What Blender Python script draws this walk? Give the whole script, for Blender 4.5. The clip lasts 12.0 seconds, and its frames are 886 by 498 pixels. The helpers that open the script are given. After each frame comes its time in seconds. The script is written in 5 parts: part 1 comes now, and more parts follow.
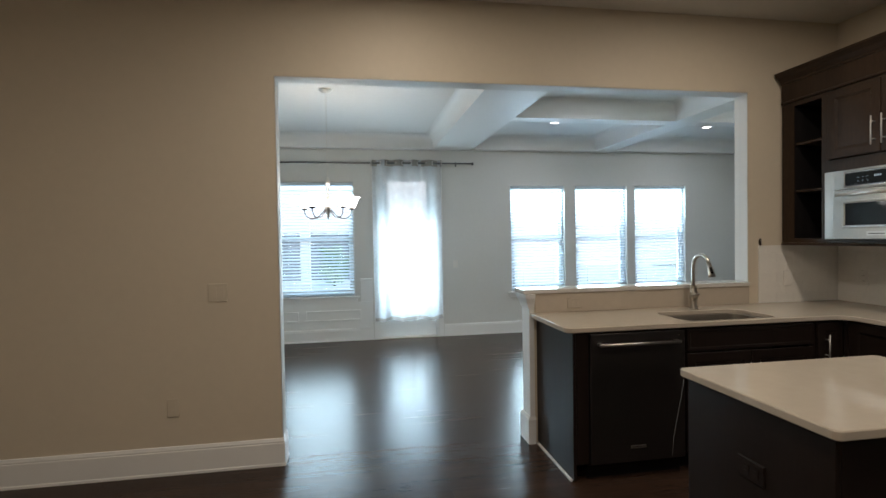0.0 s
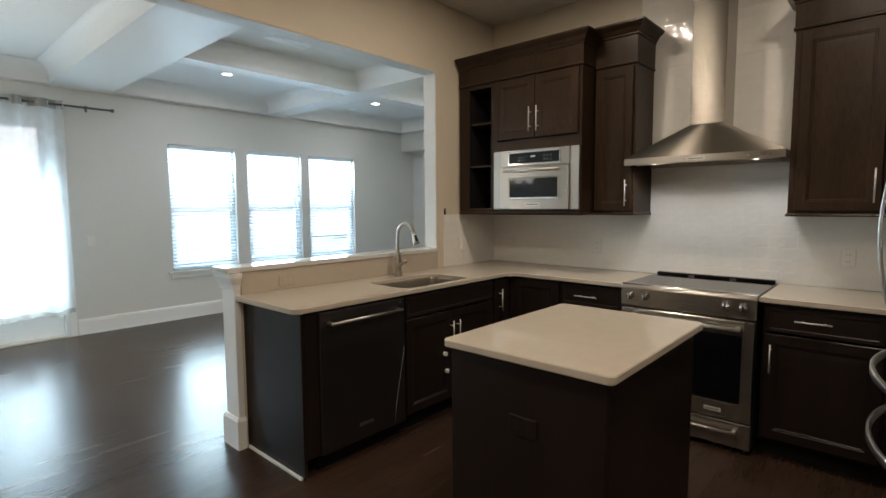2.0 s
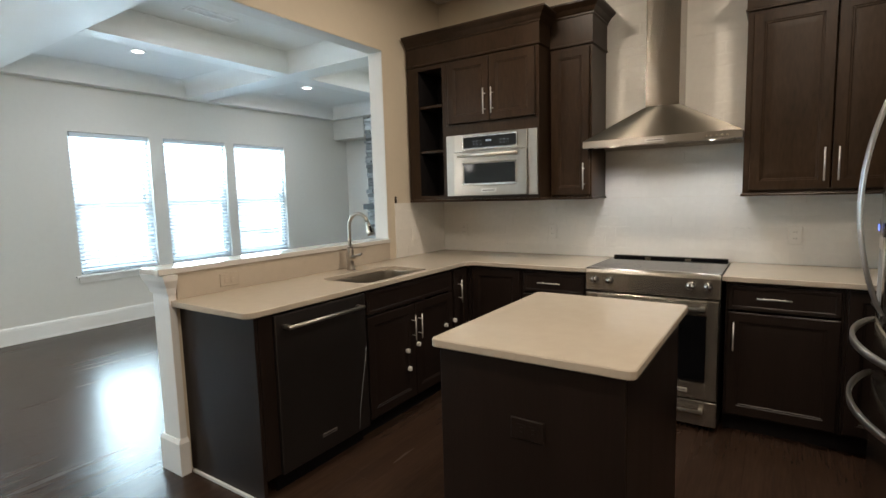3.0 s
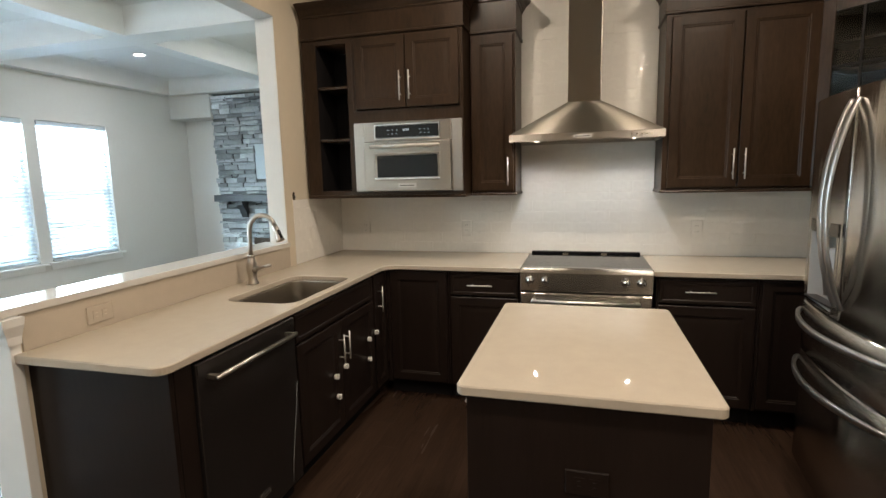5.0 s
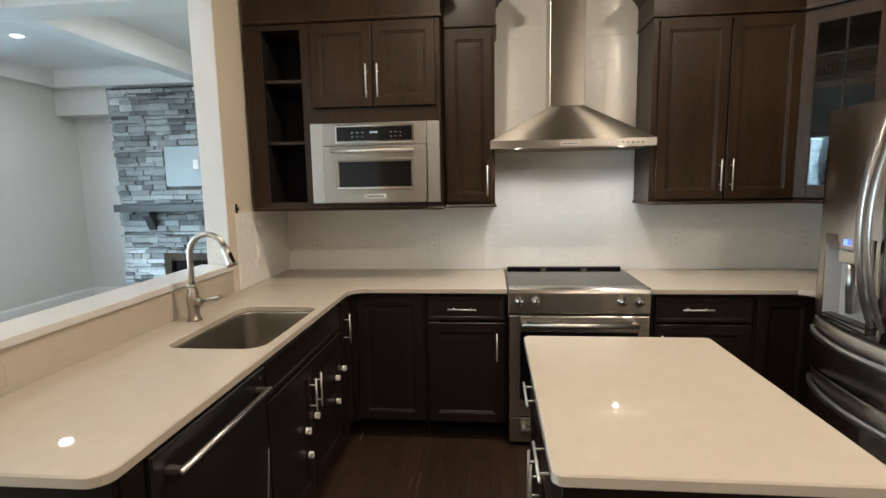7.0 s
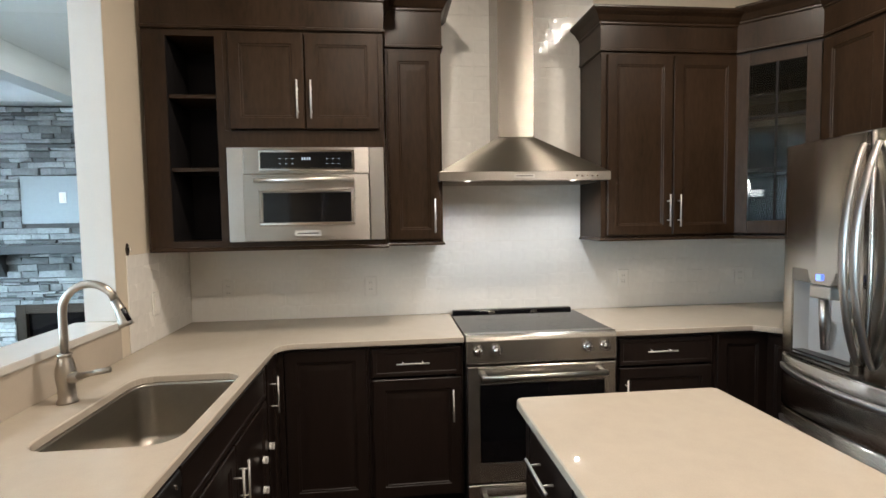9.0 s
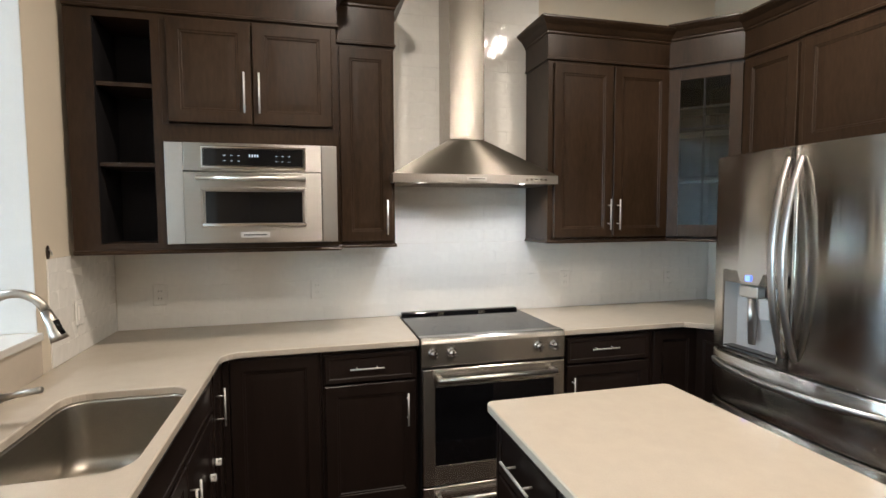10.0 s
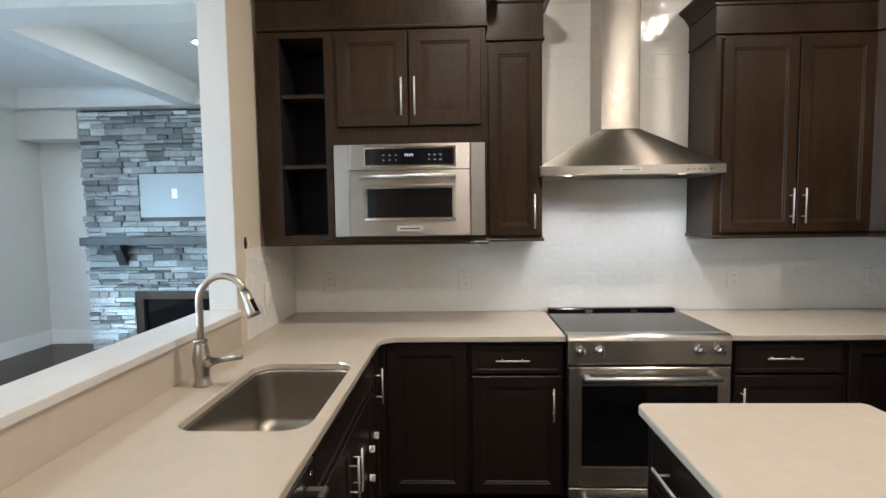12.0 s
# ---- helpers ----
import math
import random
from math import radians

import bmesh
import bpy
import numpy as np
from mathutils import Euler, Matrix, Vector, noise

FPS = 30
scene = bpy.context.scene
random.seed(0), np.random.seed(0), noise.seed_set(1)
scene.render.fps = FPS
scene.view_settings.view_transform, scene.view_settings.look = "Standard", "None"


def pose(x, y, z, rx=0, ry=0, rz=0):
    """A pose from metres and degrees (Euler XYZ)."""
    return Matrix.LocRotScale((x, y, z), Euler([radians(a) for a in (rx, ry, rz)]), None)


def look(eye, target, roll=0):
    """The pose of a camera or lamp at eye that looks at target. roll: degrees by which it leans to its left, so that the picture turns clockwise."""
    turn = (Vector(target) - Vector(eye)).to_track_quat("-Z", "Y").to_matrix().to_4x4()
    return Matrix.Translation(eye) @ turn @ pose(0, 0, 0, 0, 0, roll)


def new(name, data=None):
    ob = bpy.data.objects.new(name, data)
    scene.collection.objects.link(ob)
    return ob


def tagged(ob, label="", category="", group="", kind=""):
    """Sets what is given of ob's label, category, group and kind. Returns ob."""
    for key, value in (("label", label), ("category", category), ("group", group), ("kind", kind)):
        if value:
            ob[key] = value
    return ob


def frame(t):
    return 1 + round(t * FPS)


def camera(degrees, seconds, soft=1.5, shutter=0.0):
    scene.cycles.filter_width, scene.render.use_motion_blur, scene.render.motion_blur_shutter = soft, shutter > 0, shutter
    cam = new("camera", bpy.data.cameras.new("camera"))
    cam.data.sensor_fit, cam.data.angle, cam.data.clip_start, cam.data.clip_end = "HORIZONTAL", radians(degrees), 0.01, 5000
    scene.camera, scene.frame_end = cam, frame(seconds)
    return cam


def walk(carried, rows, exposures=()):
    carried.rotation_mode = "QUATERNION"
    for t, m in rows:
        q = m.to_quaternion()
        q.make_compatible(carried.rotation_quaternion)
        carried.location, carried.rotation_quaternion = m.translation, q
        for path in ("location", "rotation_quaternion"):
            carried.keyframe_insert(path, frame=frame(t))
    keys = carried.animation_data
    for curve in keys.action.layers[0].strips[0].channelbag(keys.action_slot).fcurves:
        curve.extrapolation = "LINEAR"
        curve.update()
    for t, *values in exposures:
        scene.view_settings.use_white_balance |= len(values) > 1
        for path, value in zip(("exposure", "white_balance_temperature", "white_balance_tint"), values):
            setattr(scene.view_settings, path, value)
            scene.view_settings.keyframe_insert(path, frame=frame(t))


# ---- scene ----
cam = camera(82.3, 12.0, soft=1.5)
PATH = [
    (0, (0.166, 0.172, 1.454), (0.502, 2.143, 1.408), -0.96),
    (0.5, (0.077, 0.286, 1.44), (0.964, 2.075, 1.329), -1.22),
    (1, (0.113, 0.443, 1.434), (1.258, 2.078, 1.308), -1.2),
    (1.5, (0.122, 0.586, 1.424), (1.44, 2.084, 1.272), -0.5),
    (2, (0.001, 0.715, 1.427), (1.482, 2.048, 1.257), -0.35),
    (2.5, (-0.038, 0.851, 1.413), (1.529, 2.077, 1.218), -1.15),
    (3, (0.032, 1.004, 1.408), (1.684, 2.111, 1.196), -1.55),
    (3.5, (0.078, 1.159, 1.402), (1.837, 2.079, 1.155), -0.65),
    (3.7, (0.066, 1.226, 1.405), (1.875, 2.046, 1.154), -0.2),
    (5.5, (0.175, 1.828, 1.503), (2.103, 2.272, 1.208), -1.8),
    (6, (0.228, 1.953, 1.499), (2.179, 2.274, 1.201), -1.8),
    (6.5, (0.345, 2.022, 1.513), (2.307, 2.287, 1.235), -2.0),
    (7, (0.448, 2.124, 1.509), (2.421, 2.315, 1.246), -1.0),
    (9, (0.798, 2.393, 1.492), (2.784, 2.183, 1.374), -0.9),
    (9.5, (0.838, 2.461, 1.508), (2.795, 2.065, 1.384), -0.5),
    (10, (0.843, 2.535, 1.513), (2.775, 2.034, 1.385), -0.3),
    (10.5, (0.832, 2.556, 1.513), (2.742, 1.978, 1.384), 0.2),
    (11, (0.844, 2.551, 1.514), (2.748, 1.953, 1.382), 0.1),
    (11.5, (0.853, 2.525, 1.507), (2.768, 1.964, 1.381), -0.4),
    (12, (0.824, 2.536, 1.503), (2.818, 2.605, 1.365), -0.8),
]
EXPOSURES = [(0.0, 0.15, 6250, 10), (0.5, 0.1, 6100, 10), (1.0, 0.14, 6150, 10), (2.0, 0.45, 6450, 10), (3.0, 0.78, 6500, 10), (5.5, 1.0, 6550, 10), (6.5, 1.05, 6500, 10), (7.0, 1.05, 6350, 10), (9.0, 1.2, 6100, 10), (11.0, 1.33, 5950, 10), (11.6, 1.29, 5950, 10), (12.0, 1.17, 5850, 10)]
walk(cam, [(t, look(eye, target, roll)) for t, eye, target, roll in PATH], EXPOSURES)
scene.render.film_transparent = False

# ---- world, sun, large lights ----
world = bpy.data.worlds.new("world")
scene.world = world
world.use_nodes = True
wn = world.node_tree
sky = wn.nodes.new("ShaderNodeTexSky")
sky.sky_type = "NISHITA"
sky.sun_disc = False
sky.sun_elevation = radians(48)
sky.sun_rotation = radians(145)
wn.nodes["Background"].inputs["Strength"].default_value = 0.15
wn.links.new(sky.outputs["Color"], wn.nodes["Background"].inputs["Color"])


def lamp(name, kind, m, power, color, **more):
    data = bpy.data.lights.new(name, kind)
    data.energy, data.color = power, color
    for key, value in more.items():
        if key == "size":
            data.shape, data.size, data.size_y = "RECTANGLE", value[0], value[1]
        if key == "disk":
            data.shape, data.size = "DISK", value
        if key == "soft":
            data.shadow_soft_size = value
        if key == "spot":
            data.spot_size, data.spot_blend = radians(value[0]), value[1]
    ob = new(name, data)
    ob.matrix_world = m
    return ob


sun_data = bpy.data.lights.new("sun", "SUN")
sun_data.energy, sun_data.angle, sun_data.color = 5.0, radians(0.5), (1.0, 0.95, 0.88)
sun = new("sun", sun_data)
sun.matrix_world = look((3.5, -5, 7), (0, 0, 0))

DAY = (0.65, 0.88, 0.99)
WARM = (1.0, 0.845, 0.675)
LED = (0.97, 0.98, 1.0)
for wx, wz, w, h in ((2.88, 1.4, 0.8, 1.5), (3.92, 1.4, 0.8, 1.5), (4.92, 1.4, 0.8, 1.5), (-0.4, 1.45, 1.0, 1.5), (0.9, 1.1, 0.75, 1.1)):
    lamp("window_daylight", "AREA", look((wx, 7.66, wz), (wx, 0, wz - 0.6)), (42 if wx < 0 else 60) * w * h, DAY, size=(w, h))
CANS = [(2.5, 0.86), (2.5, 2.38), (0.55, 0.72), (0.45, 2.56), (-1.6, 0.72), (-1.6, -1.4), (0.2, -1.4)]
for x, y in CANS:
    lamp("kitchen_can_light", "AREA", pose(x, y, 3.035), 11.2, WARM, disk=0.15)
for y in (1.963, 1.373):
    lamp("hood_light", "SPOT", pose(3.475, y, 1.696), 2.9, LED, soft=0.010, spot=(152, 0.6))
FCANS = [(2.72, 6.40), (4.95, 6.47), (2.72, 4.62), (4.95, 4.62)]
for x, y in FCANS:
    lamp("family_can_light", "AREA", pose(x, y, 2.89), 6, LED, disk=0.10)
lamp("chandelier_light", "POINT", pose(-0.10, 5.25, 1.94), 14, (1.0, 0.85, 0.68), soft=0.12)

# ---- materials ----
def material(name, base, rough=0.5, metal=0.0, spec=0.5, bump=0.0, scale=20.0, vary=0.06, stretch=(1, 1, 1), island=0.0, rand=0.0, rough_vary=0.08, coat=0.0, fine=8.0, aniso=0.0, streaks=0.0, glaze=0.0):
    """Base colour varied at two scales, with grain relief. stretch scales the texture's axes; rand varies piece by piece, island part by part of a joined mesh."""
    mat = bpy.data.materials.new(name)
    mat.use_nodes = True
    nt = mat.node_tree
    nodes, links = nt.nodes, nt.links
    bsdf = nodes["Principled BSDF"]
    coords = nodes.new("ShaderNodeTexCoord")
    mapping = nodes.new("ShaderNodeMapping")
    mapping.inputs["Scale"].default_value = stretch
    links.new(coords.outputs["Object"], mapping.inputs["Vector"])
    big = nodes.new("ShaderNodeTexNoise")
    big.inputs["Scale"].default_value, big.inputs["Detail"].default_value = scale * 0.12, 3
    small = nodes.new("ShaderNodeTexNoise")
    small.inputs["Scale"].default_value, small.inputs["Detail"].default_value = scale * fine / 8, 6
    for n in (big, small):
        links.new(mapping.outputs["Vector"], n.inputs["Vector"])
    mix = nodes.new("ShaderNodeMath")
    mix.operation = "ADD"
    links.new(big.outputs["Fac"], mix.inputs[0])
    links.new(small.outputs["Fac"], mix.inputs[1])
    value = nodes.new("ShaderNodeMapRange")
    value.inputs["From Min"].default_value, value.inputs["From Max"].default_value = 0.6, 1.4
    value.inputs["To Min"].default_value, value.inputs["To Max"].default_value = 1 - vary, 1 + vary
    links.new(mix.outputs[0], value.inputs["Value"])
    last = value.outputs[0]
    for amount, make in ((rand, "ShaderNodeObjectInfo"), (island, "ShaderNodeNewGeometry")):
        if amount:
            src = nodes.new(make)
            out = src.outputs["Random"] if make == "ShaderNodeObjectInfo" else src.outputs["Random Per Island"]
            rng = nodes.new("ShaderNodeMapRange")
            rng.inputs["To Min"].default_value, rng.inputs["To Max"].default_value = 1 - amount, 1 + amount
            links.new(out, rng.inputs["Value"])
            mul = nodes.new("ShaderNodeMath")
            mul.operation = "MULTIPLY"
            links.new(last, mul.inputs[0])
            links.new(rng.outputs[0], mul.inputs[1])
            last = mul.outputs[0]
    tint = nodes.new("ShaderNodeVectorMath")
    tint.operation = "SCALE"
    tint.inputs[0].default_value = base
    links.new(last, tint.inputs["Scale"])
    links.new(tint.outputs[0], bsdf.inputs["Base Color"])
    rr = nodes.new("ShaderNodeMapRange")
    rr.inputs["To Min"].default_value, rr.inputs["To Max"].default_value = max(rough - rough_vary, 0.02), rough + rough_vary
    links.new(big.outputs["Fac"], rr.inputs["Value"])
    links.new(rr.outputs[0], bsdf.inputs["Roughness"])
    bsdf.inputs["Metallic"].default_value = metal
    bsdf.inputs["Specular IOR Level"].default_value = spec
    bsdf.inputs["Coat Weight"].default_value = coat
    if aniso:
        tangent = nodes.new("ShaderNodeTangent")
        tangent.direction_type, tangent.axis = "RADIAL", "Z"
        links.new(tangent.outputs[0], bsdf.inputs["Tangent"])
        bsdf.inputs["Anisotropic"].default_value = aniso
        bsdf.inputs["Anisotropic Rotation"].default_value = 0.25
    bsdf.inputs["Coat Roughness"].default_value = 0.12
    if bump:
        b = nodes.new("ShaderNodeBump")
        b.inputs["Strength"].default_value, b.inputs["Distance"].default_value = bump, 0.002
        links.new(small.outputs["Fac"], b.inputs["Height"])
        links.new(b.outputs[0], bsdf.inputs["Normal"])
    if streaks:
        tall = nodes.new("ShaderNodeMapping")
        tall.inputs["Scale"].default_value = (1, 1, 0.06)
        links.new(coords.outputs["Object"], tall.inputs["Vector"])
        waves = nodes.new("ShaderNodeTexNoise")
        waves.inputs["Scale"].default_value, waves.inputs["Detail"].default_value = 14, 2
        links.new(tall.outputs[0], waves.inputs["Vector"])
        sheet = nodes.new("ShaderNodeBump")
        sheet.inputs["Strength"].default_value, sheet.inputs["Distance"].default_value = streaks, 0.004
        links.new(waves.outputs["Fac"], sheet.inputs["Height"])
        links.new(sheet.outputs[0], bsdf.inputs["Normal"])
    if glaze:
        pools = nodes.new("ShaderNodeTexNoise")
        pools.inputs["Scale"].default_value, pools.inputs["Detail"].default_value = 20, 1
        links.new(coords.outputs["Object"], pools.inputs["Vector"])
        skin = nodes.new("ShaderNodeBump")
        skin.inputs["Strength"].default_value, skin.inputs["Distance"].default_value = glaze, 0.004
        links.new(pools.outputs["Fac"], skin.inputs["Height"])
        links.new(skin.outputs[0], bsdf.inputs["Normal"])
    return mat


def glowing(name, color, strength):
    mat = bpy.data.materials.new(name)
    mat.use_nodes = True
    bsdf = mat.node_tree.nodes["Principled BSDF"]
    bsdf.inputs["Base Color"].default_value = (*color, 1)
    bsdf.inputs["Emission Color"].default_value = (*color, 1)
    bsdf.inputs["Emission Strength"].default_value = strength
    return mat


def clear_glass(name, tint=(1, 1, 1), rough=0.0):
    mat = bpy.data.materials.new(name)
    mat.use_nodes = True
    nt = mat.node_tree
    nt.nodes.remove(nt.nodes["Principled BSDF"])
    glossy, clear, mix, fres = (nt.nodes.new(n) for n in ("ShaderNodeBsdfGlossy", "ShaderNodeBsdfTransparent", "ShaderNodeMixShader", "ShaderNodeFresnel"))
    glossy.inputs["Roughness"].default_value = rough
    clear.inputs["Color"].default_value = (*tint, 1)
    fres.inputs["IOR"].default_value = 1.5
    nt.links.new(fres.outputs[0], mix.inputs[0])
    nt.links.new(clear.outputs[0], mix.inputs[1])
    nt.links.new(glossy.outputs[0], mix.inputs[2])
    nt.links.new(mix.outputs[0], nt.nodes["Material Output"].inputs["Surface"])
    return mat


def sheer(name, color, clear_part, through_part=0.6):
    mat = bpy.data.materials.new(name)
    mat.use_nodes = True
    nt = mat.node_tree
    nt.nodes.remove(nt.nodes["Principled BSDF"])
    diff, trans, clear, mix, mix2, wave, coords = (nt.nodes.new(n) for n in ("ShaderNodeBsdfDiffuse", "ShaderNodeBsdfTranslucent", "ShaderNodeBsdfTransparent", "ShaderNodeMixShader", "ShaderNodeMixShader", "ShaderNodeTexNoise", "ShaderNodeTexCoord"))
    for n in (diff, trans):
        n.inputs["Color"].default_value = (*color, 1)
    wave.inputs["Scale"].default_value = 9
    nt.links.new(coords.outputs["Object"], wave.inputs["Vector"])
    rng = nt.nodes.new("ShaderNodeMapRange")
    rng.inputs["To Min"].default_value, rng.inputs["To Max"].default_value = clear_part - 0.1, clear_part + 0.1
    nt.links.new(wave.outputs["Fac"], rng.inputs["Value"])
    mix.inputs[0].default_value = through_part
    nt.links.new(diff.outputs[0], mix.inputs[1])
    nt.links.new(trans.outputs[0], mix.inputs[2])
    nt.links.new(rng.outputs[0], mix2.inputs[0])
    nt.links.new(mix.outputs[0], mix2.inputs[1])
    nt.links.new(clear.outputs[0], mix2.inputs[2])
    nt.links.new(mix2.outputs[0], nt.nodes["Material Output"].inputs["Surface"])
    return mat


M_WALL = material("kitchen_paint", (0.635, 0.56, 0.445), 0.55, bump=0.25, scale=180, vary=0.025)
M_WALL2 = material("family_paint", (0.66, 0.655, 0.63), 0.55, bump=0.25, scale=180, vary=0.025)
M_CEIL = material("ceiling_paint", (0.71, 0.71, 0.695), 0.7, bump=0.3, scale=150, vary=0.03)
M_BEAM = material("white_beam_paint", (0.75, 0.75, 0.74), 0.45, bump=0.04, scale=120, vary=0.012, rough_vary=0.02)
M_CEILK = material("kitchen_ceiling_paint", (0.70, 0.67, 0.61), 0.7, bump=0.3, scale=150, vary=0.03)
M_TRIM = material("white_trim", (0.80, 0.80, 0.79), 0.38, bump=0.04, scale=120, vary=0.012, rough_vary=0.02)
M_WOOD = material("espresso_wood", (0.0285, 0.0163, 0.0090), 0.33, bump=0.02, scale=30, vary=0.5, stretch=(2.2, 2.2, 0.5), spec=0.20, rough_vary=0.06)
# Same espresso wood, its colour darkened for the dimmer light below the worktops.
M_WOODLOWSHADE = material("espresso_wood_low_shaded", (0.0155, 0.0100, 0.0080), 0.34, bump=0.02, scale=26, vary=0.22, stretch=(3, 3, 0.35), spec=0.28, rough_vary=0.05)
# Wood with shade put into its colour: niches, toe boards, cabinet insides, muntins.
M_WOODSHADE = material("espresso_wood_shaded", (0.0080, 0.0068, 0.0072), 0.7, spec=0.2, bump=0.1, scale=26, vary=0.3, stretch=(3, 3, 0.35))
M_QUARTZ = material("quartz", (0.49, 0.428, 0.350), 0.02, scale=160, vary=0.045, rough_vary=0.005, fine=14, spec=0.24)
M_LEDGE = material("white_quartz", (0.62, 0.60, 0.56), 0.06, scale=160, vary=0.03, rough_vary=0.01, fine=14, spec=0.35)
M_STEEL = material("brushed_steel", (0.48, 0.455, 0.42), 0.32, metal=1.0, scale=60, vary=0.03, stretch=(0.15, 0.15, 9), rough_vary=0.02, aniso=0.85)
M_STEELV = material("brushed_steel_upright", (0.40, 0.365, 0.32), 0.25, metal=1.0, scale=60, vary=0.03, stretch=(9, 9, 0.1), rough_vary=0.02, aniso=0.97)
M_FRIDGE = material("polished_brushed_steel", (0.60, 0.58, 0.54), 0.20, metal=1.0, scale=60, vary=0.03, stretch=(9, 9, 0.1), rough_vary=0.02, aniso=0.98, streaks=0.34)
M_RANGE = material("dark_brushed_steel", (0.45, 0.425, 0.385), 0.27, metal=1.0, scale=60, vary=0.015, stretch=(0.15, 0.15, 9), rough_vary=0.004, aniso=0.8)
M_BAR = material("satin_bar", (0.60, 0.585, 0.555), 0.5, metal=0.55, scale=50, vary=0.03)
M_GREYP = material("grey_dispenser_plastic", (0.42, 0.42, 0.42), 0.35, scale=30, vary=0.04)
M_TAP = material("warm_brushed_nickel", (0.47, 0.43, 0.38), 0.33, metal=1.0, scale=50, vary=0.04)
M_MATTE = material("matte_steel", (0.43, 0.41, 0.38), 0.42, metal=1.0, scale=60, vary=0.03)
# Hood steel again, darkened in colour to paint the canopy's shaded slopes.
M_CANOPYSHADE = material("shaded_hood_steel", (0.30, 0.275, 0.235), 0.34, metal=1.0, scale=60, vary=0.03, stretch=(9, 9, 0.1), rough_vary=0.02, aniso=0.9)
M_HANDLE = material("satin_steel", (0.54, 0.52, 0.50), 0.34, metal=1.0, scale=60, vary=0.03)
M_SINK = material("sink_steel", (0.40, 0.37, 0.32), 0.33, metal=1.0, scale=40, vary=0.06, stretch=(0.3, 6, 6))
M_NICKEL = material("brushed_nickel", (0.72, 0.69, 0.64), 0.32, metal=1.0, scale=50, vary=0.05)
M_CHROME = material("chrome", (0.8, 0.8, 0.8), 0.08, metal=1.0, scale=20, vary=0.02, rough_vary=0.02)
M_BLACK = material("black_glass", (0.005, 0.005, 0.006), 0.06, spec=0.35, scale=20, vary=0.1, rough_vary=0.02)
M_DARKST = material("black_steel", (0.075, 0.067, 0.064), 0.33, metal=0.85, scale=30, vary=0.04, rough_vary=0.03)
M_PLASTIC = material("white_plastic", (0.72, 0.70, 0.66), 0.35, scale=30, vary=0.02)
M_TILE = material("white_glazed_tile", (0.80, 0.78, 0.735), 0.045, scale=26, vary=0.03, spec=0.36, rand=0.012, island=0.02, rough_vary=0.015, glaze=0.8)
M_GROUT = material("grout", (0.78, 0.76, 0.715), 0.35, scale=90, vary=0.03, bump=0.05)
M_FLOOR = material("dark_hardwood", (0.040, 0.0235, 0.0160), 0.26, bump=0.03, scale=22, vary=0.30, stretch=(0.3, 4, 4), rand=0.08, island=0.08, rough_vary=0.04, spec=0.15)
M_UNDER = material("floor_gap", (0.008, 0.006, 0.005), 0.6, scale=20, vary=0.1)
M_STONE = material("ledger_stone", (0.285, 0.305, 0.315), 0.8, bump=0.9, scale=30, vary=0.3, island=0.62, rand=0.62, fine=10)
M_STONEBACK = material("stone_mortar", (0.10, 0.10, 0.10), 0.9, bump=0.5, scale=50, vary=0.2)
M_MANTEL = material("mantel_wood", (0.030, 0.032, 0.036), 0.45, bump=0.2, scale=20, vary=0.25, stretch=(4, 0.4, 4))
M_BRONZE = material("dark_bronze", (0.06, 0.045, 0.035), 0.4, metal=0.8, scale=30, vary=0.1)
M_GLASS = clear_glass("window_glass")
M_CABGLASS = clear_glass("cabinet_glass", (0.75, 0.8, 0.82))
M_FILM = material("clear_film_edge", (0.22, 0.23, 0.24), 0.25, scale=30, vary=0.1)
M_BLIND = sheer("white_blind", (0.62, 0.68, 0.74), 0.0, 0.03)
M_SHEER = sheer("sheer_fabric", (0.84, 0.87, 0.90), 0.35)
M_SHADE = glowing("lit_frosted_glass", (1.0, 0.96, 0.90), 5.0)
M_ROD = material("grey_metal", (0.20, 0.20, 0.20), 0.35, metal=0.9, scale=30, vary=0.05)
M_PLATE = material("beige_plastic", (0.62, 0.55, 0.44), 0.4, scale=30, vary=0.02)
M_CANLIT = glowing("lit_recessed_lens", (1.0, 0.97, 0.92), 9.0)
M_CANWARM = glowing("lit_warm_lens", (1.0, 0.85, 0.66), 14.0)
M_HEM = sheer("curtain_hem_fabric", (0.45, 0.42, 0.38), 0.2)
M_PANEL = material("grey_board", (0.29, 0.33, 0.35), 0.5, scale=30, vary=0.04, bump=0.1)
M_HOODLED = glowing("lit_hood_lens", (1.0, 0.93, 0.82), 10.0)
M_BLUE = glowing("blue_display", (0.12, 0.2, 1.0), 1.3)
M_WHITEDISP = glowing("white_display", (0.35, 0.42, 0.48), 0.5)
M_GRASS = material("grass", (0.06, 0.10, 0.03), 0.9, bump=0.6, scale=30, vary=0.4)
M_LEAF = material("leaves", (0.10, 0.18, 0.05), 0.6, scale=12, vary=0.4, island=0.4)
M_BARK = material("bark", (0.12, 0.09, 0.07), 0.9, bump=0.8, scale=20, vary=0.3)
M_CONCRETE = material("patio_concrete", (0.55, 0.54, 0.52), 0.85, bump=0.3, scale=30, vary=0.1)
M_FENCE = material("weathered_fence_board", (0.17, 0.20, 0.24), 0.8, bump=0.4, scale=20, vary=0.2, stretch=(4, 4, 0.4), rand=0.15)
M_ROOF = material("pale_shingle", (0.48, 0.50, 0.52), 0.9, bump=0.6, scale=20, vary=0.2)
M_SIDING = material("white_siding", (0.80, 0.81, 0.82), 0.7, bump=0.1, scale=20, vary=0.06)


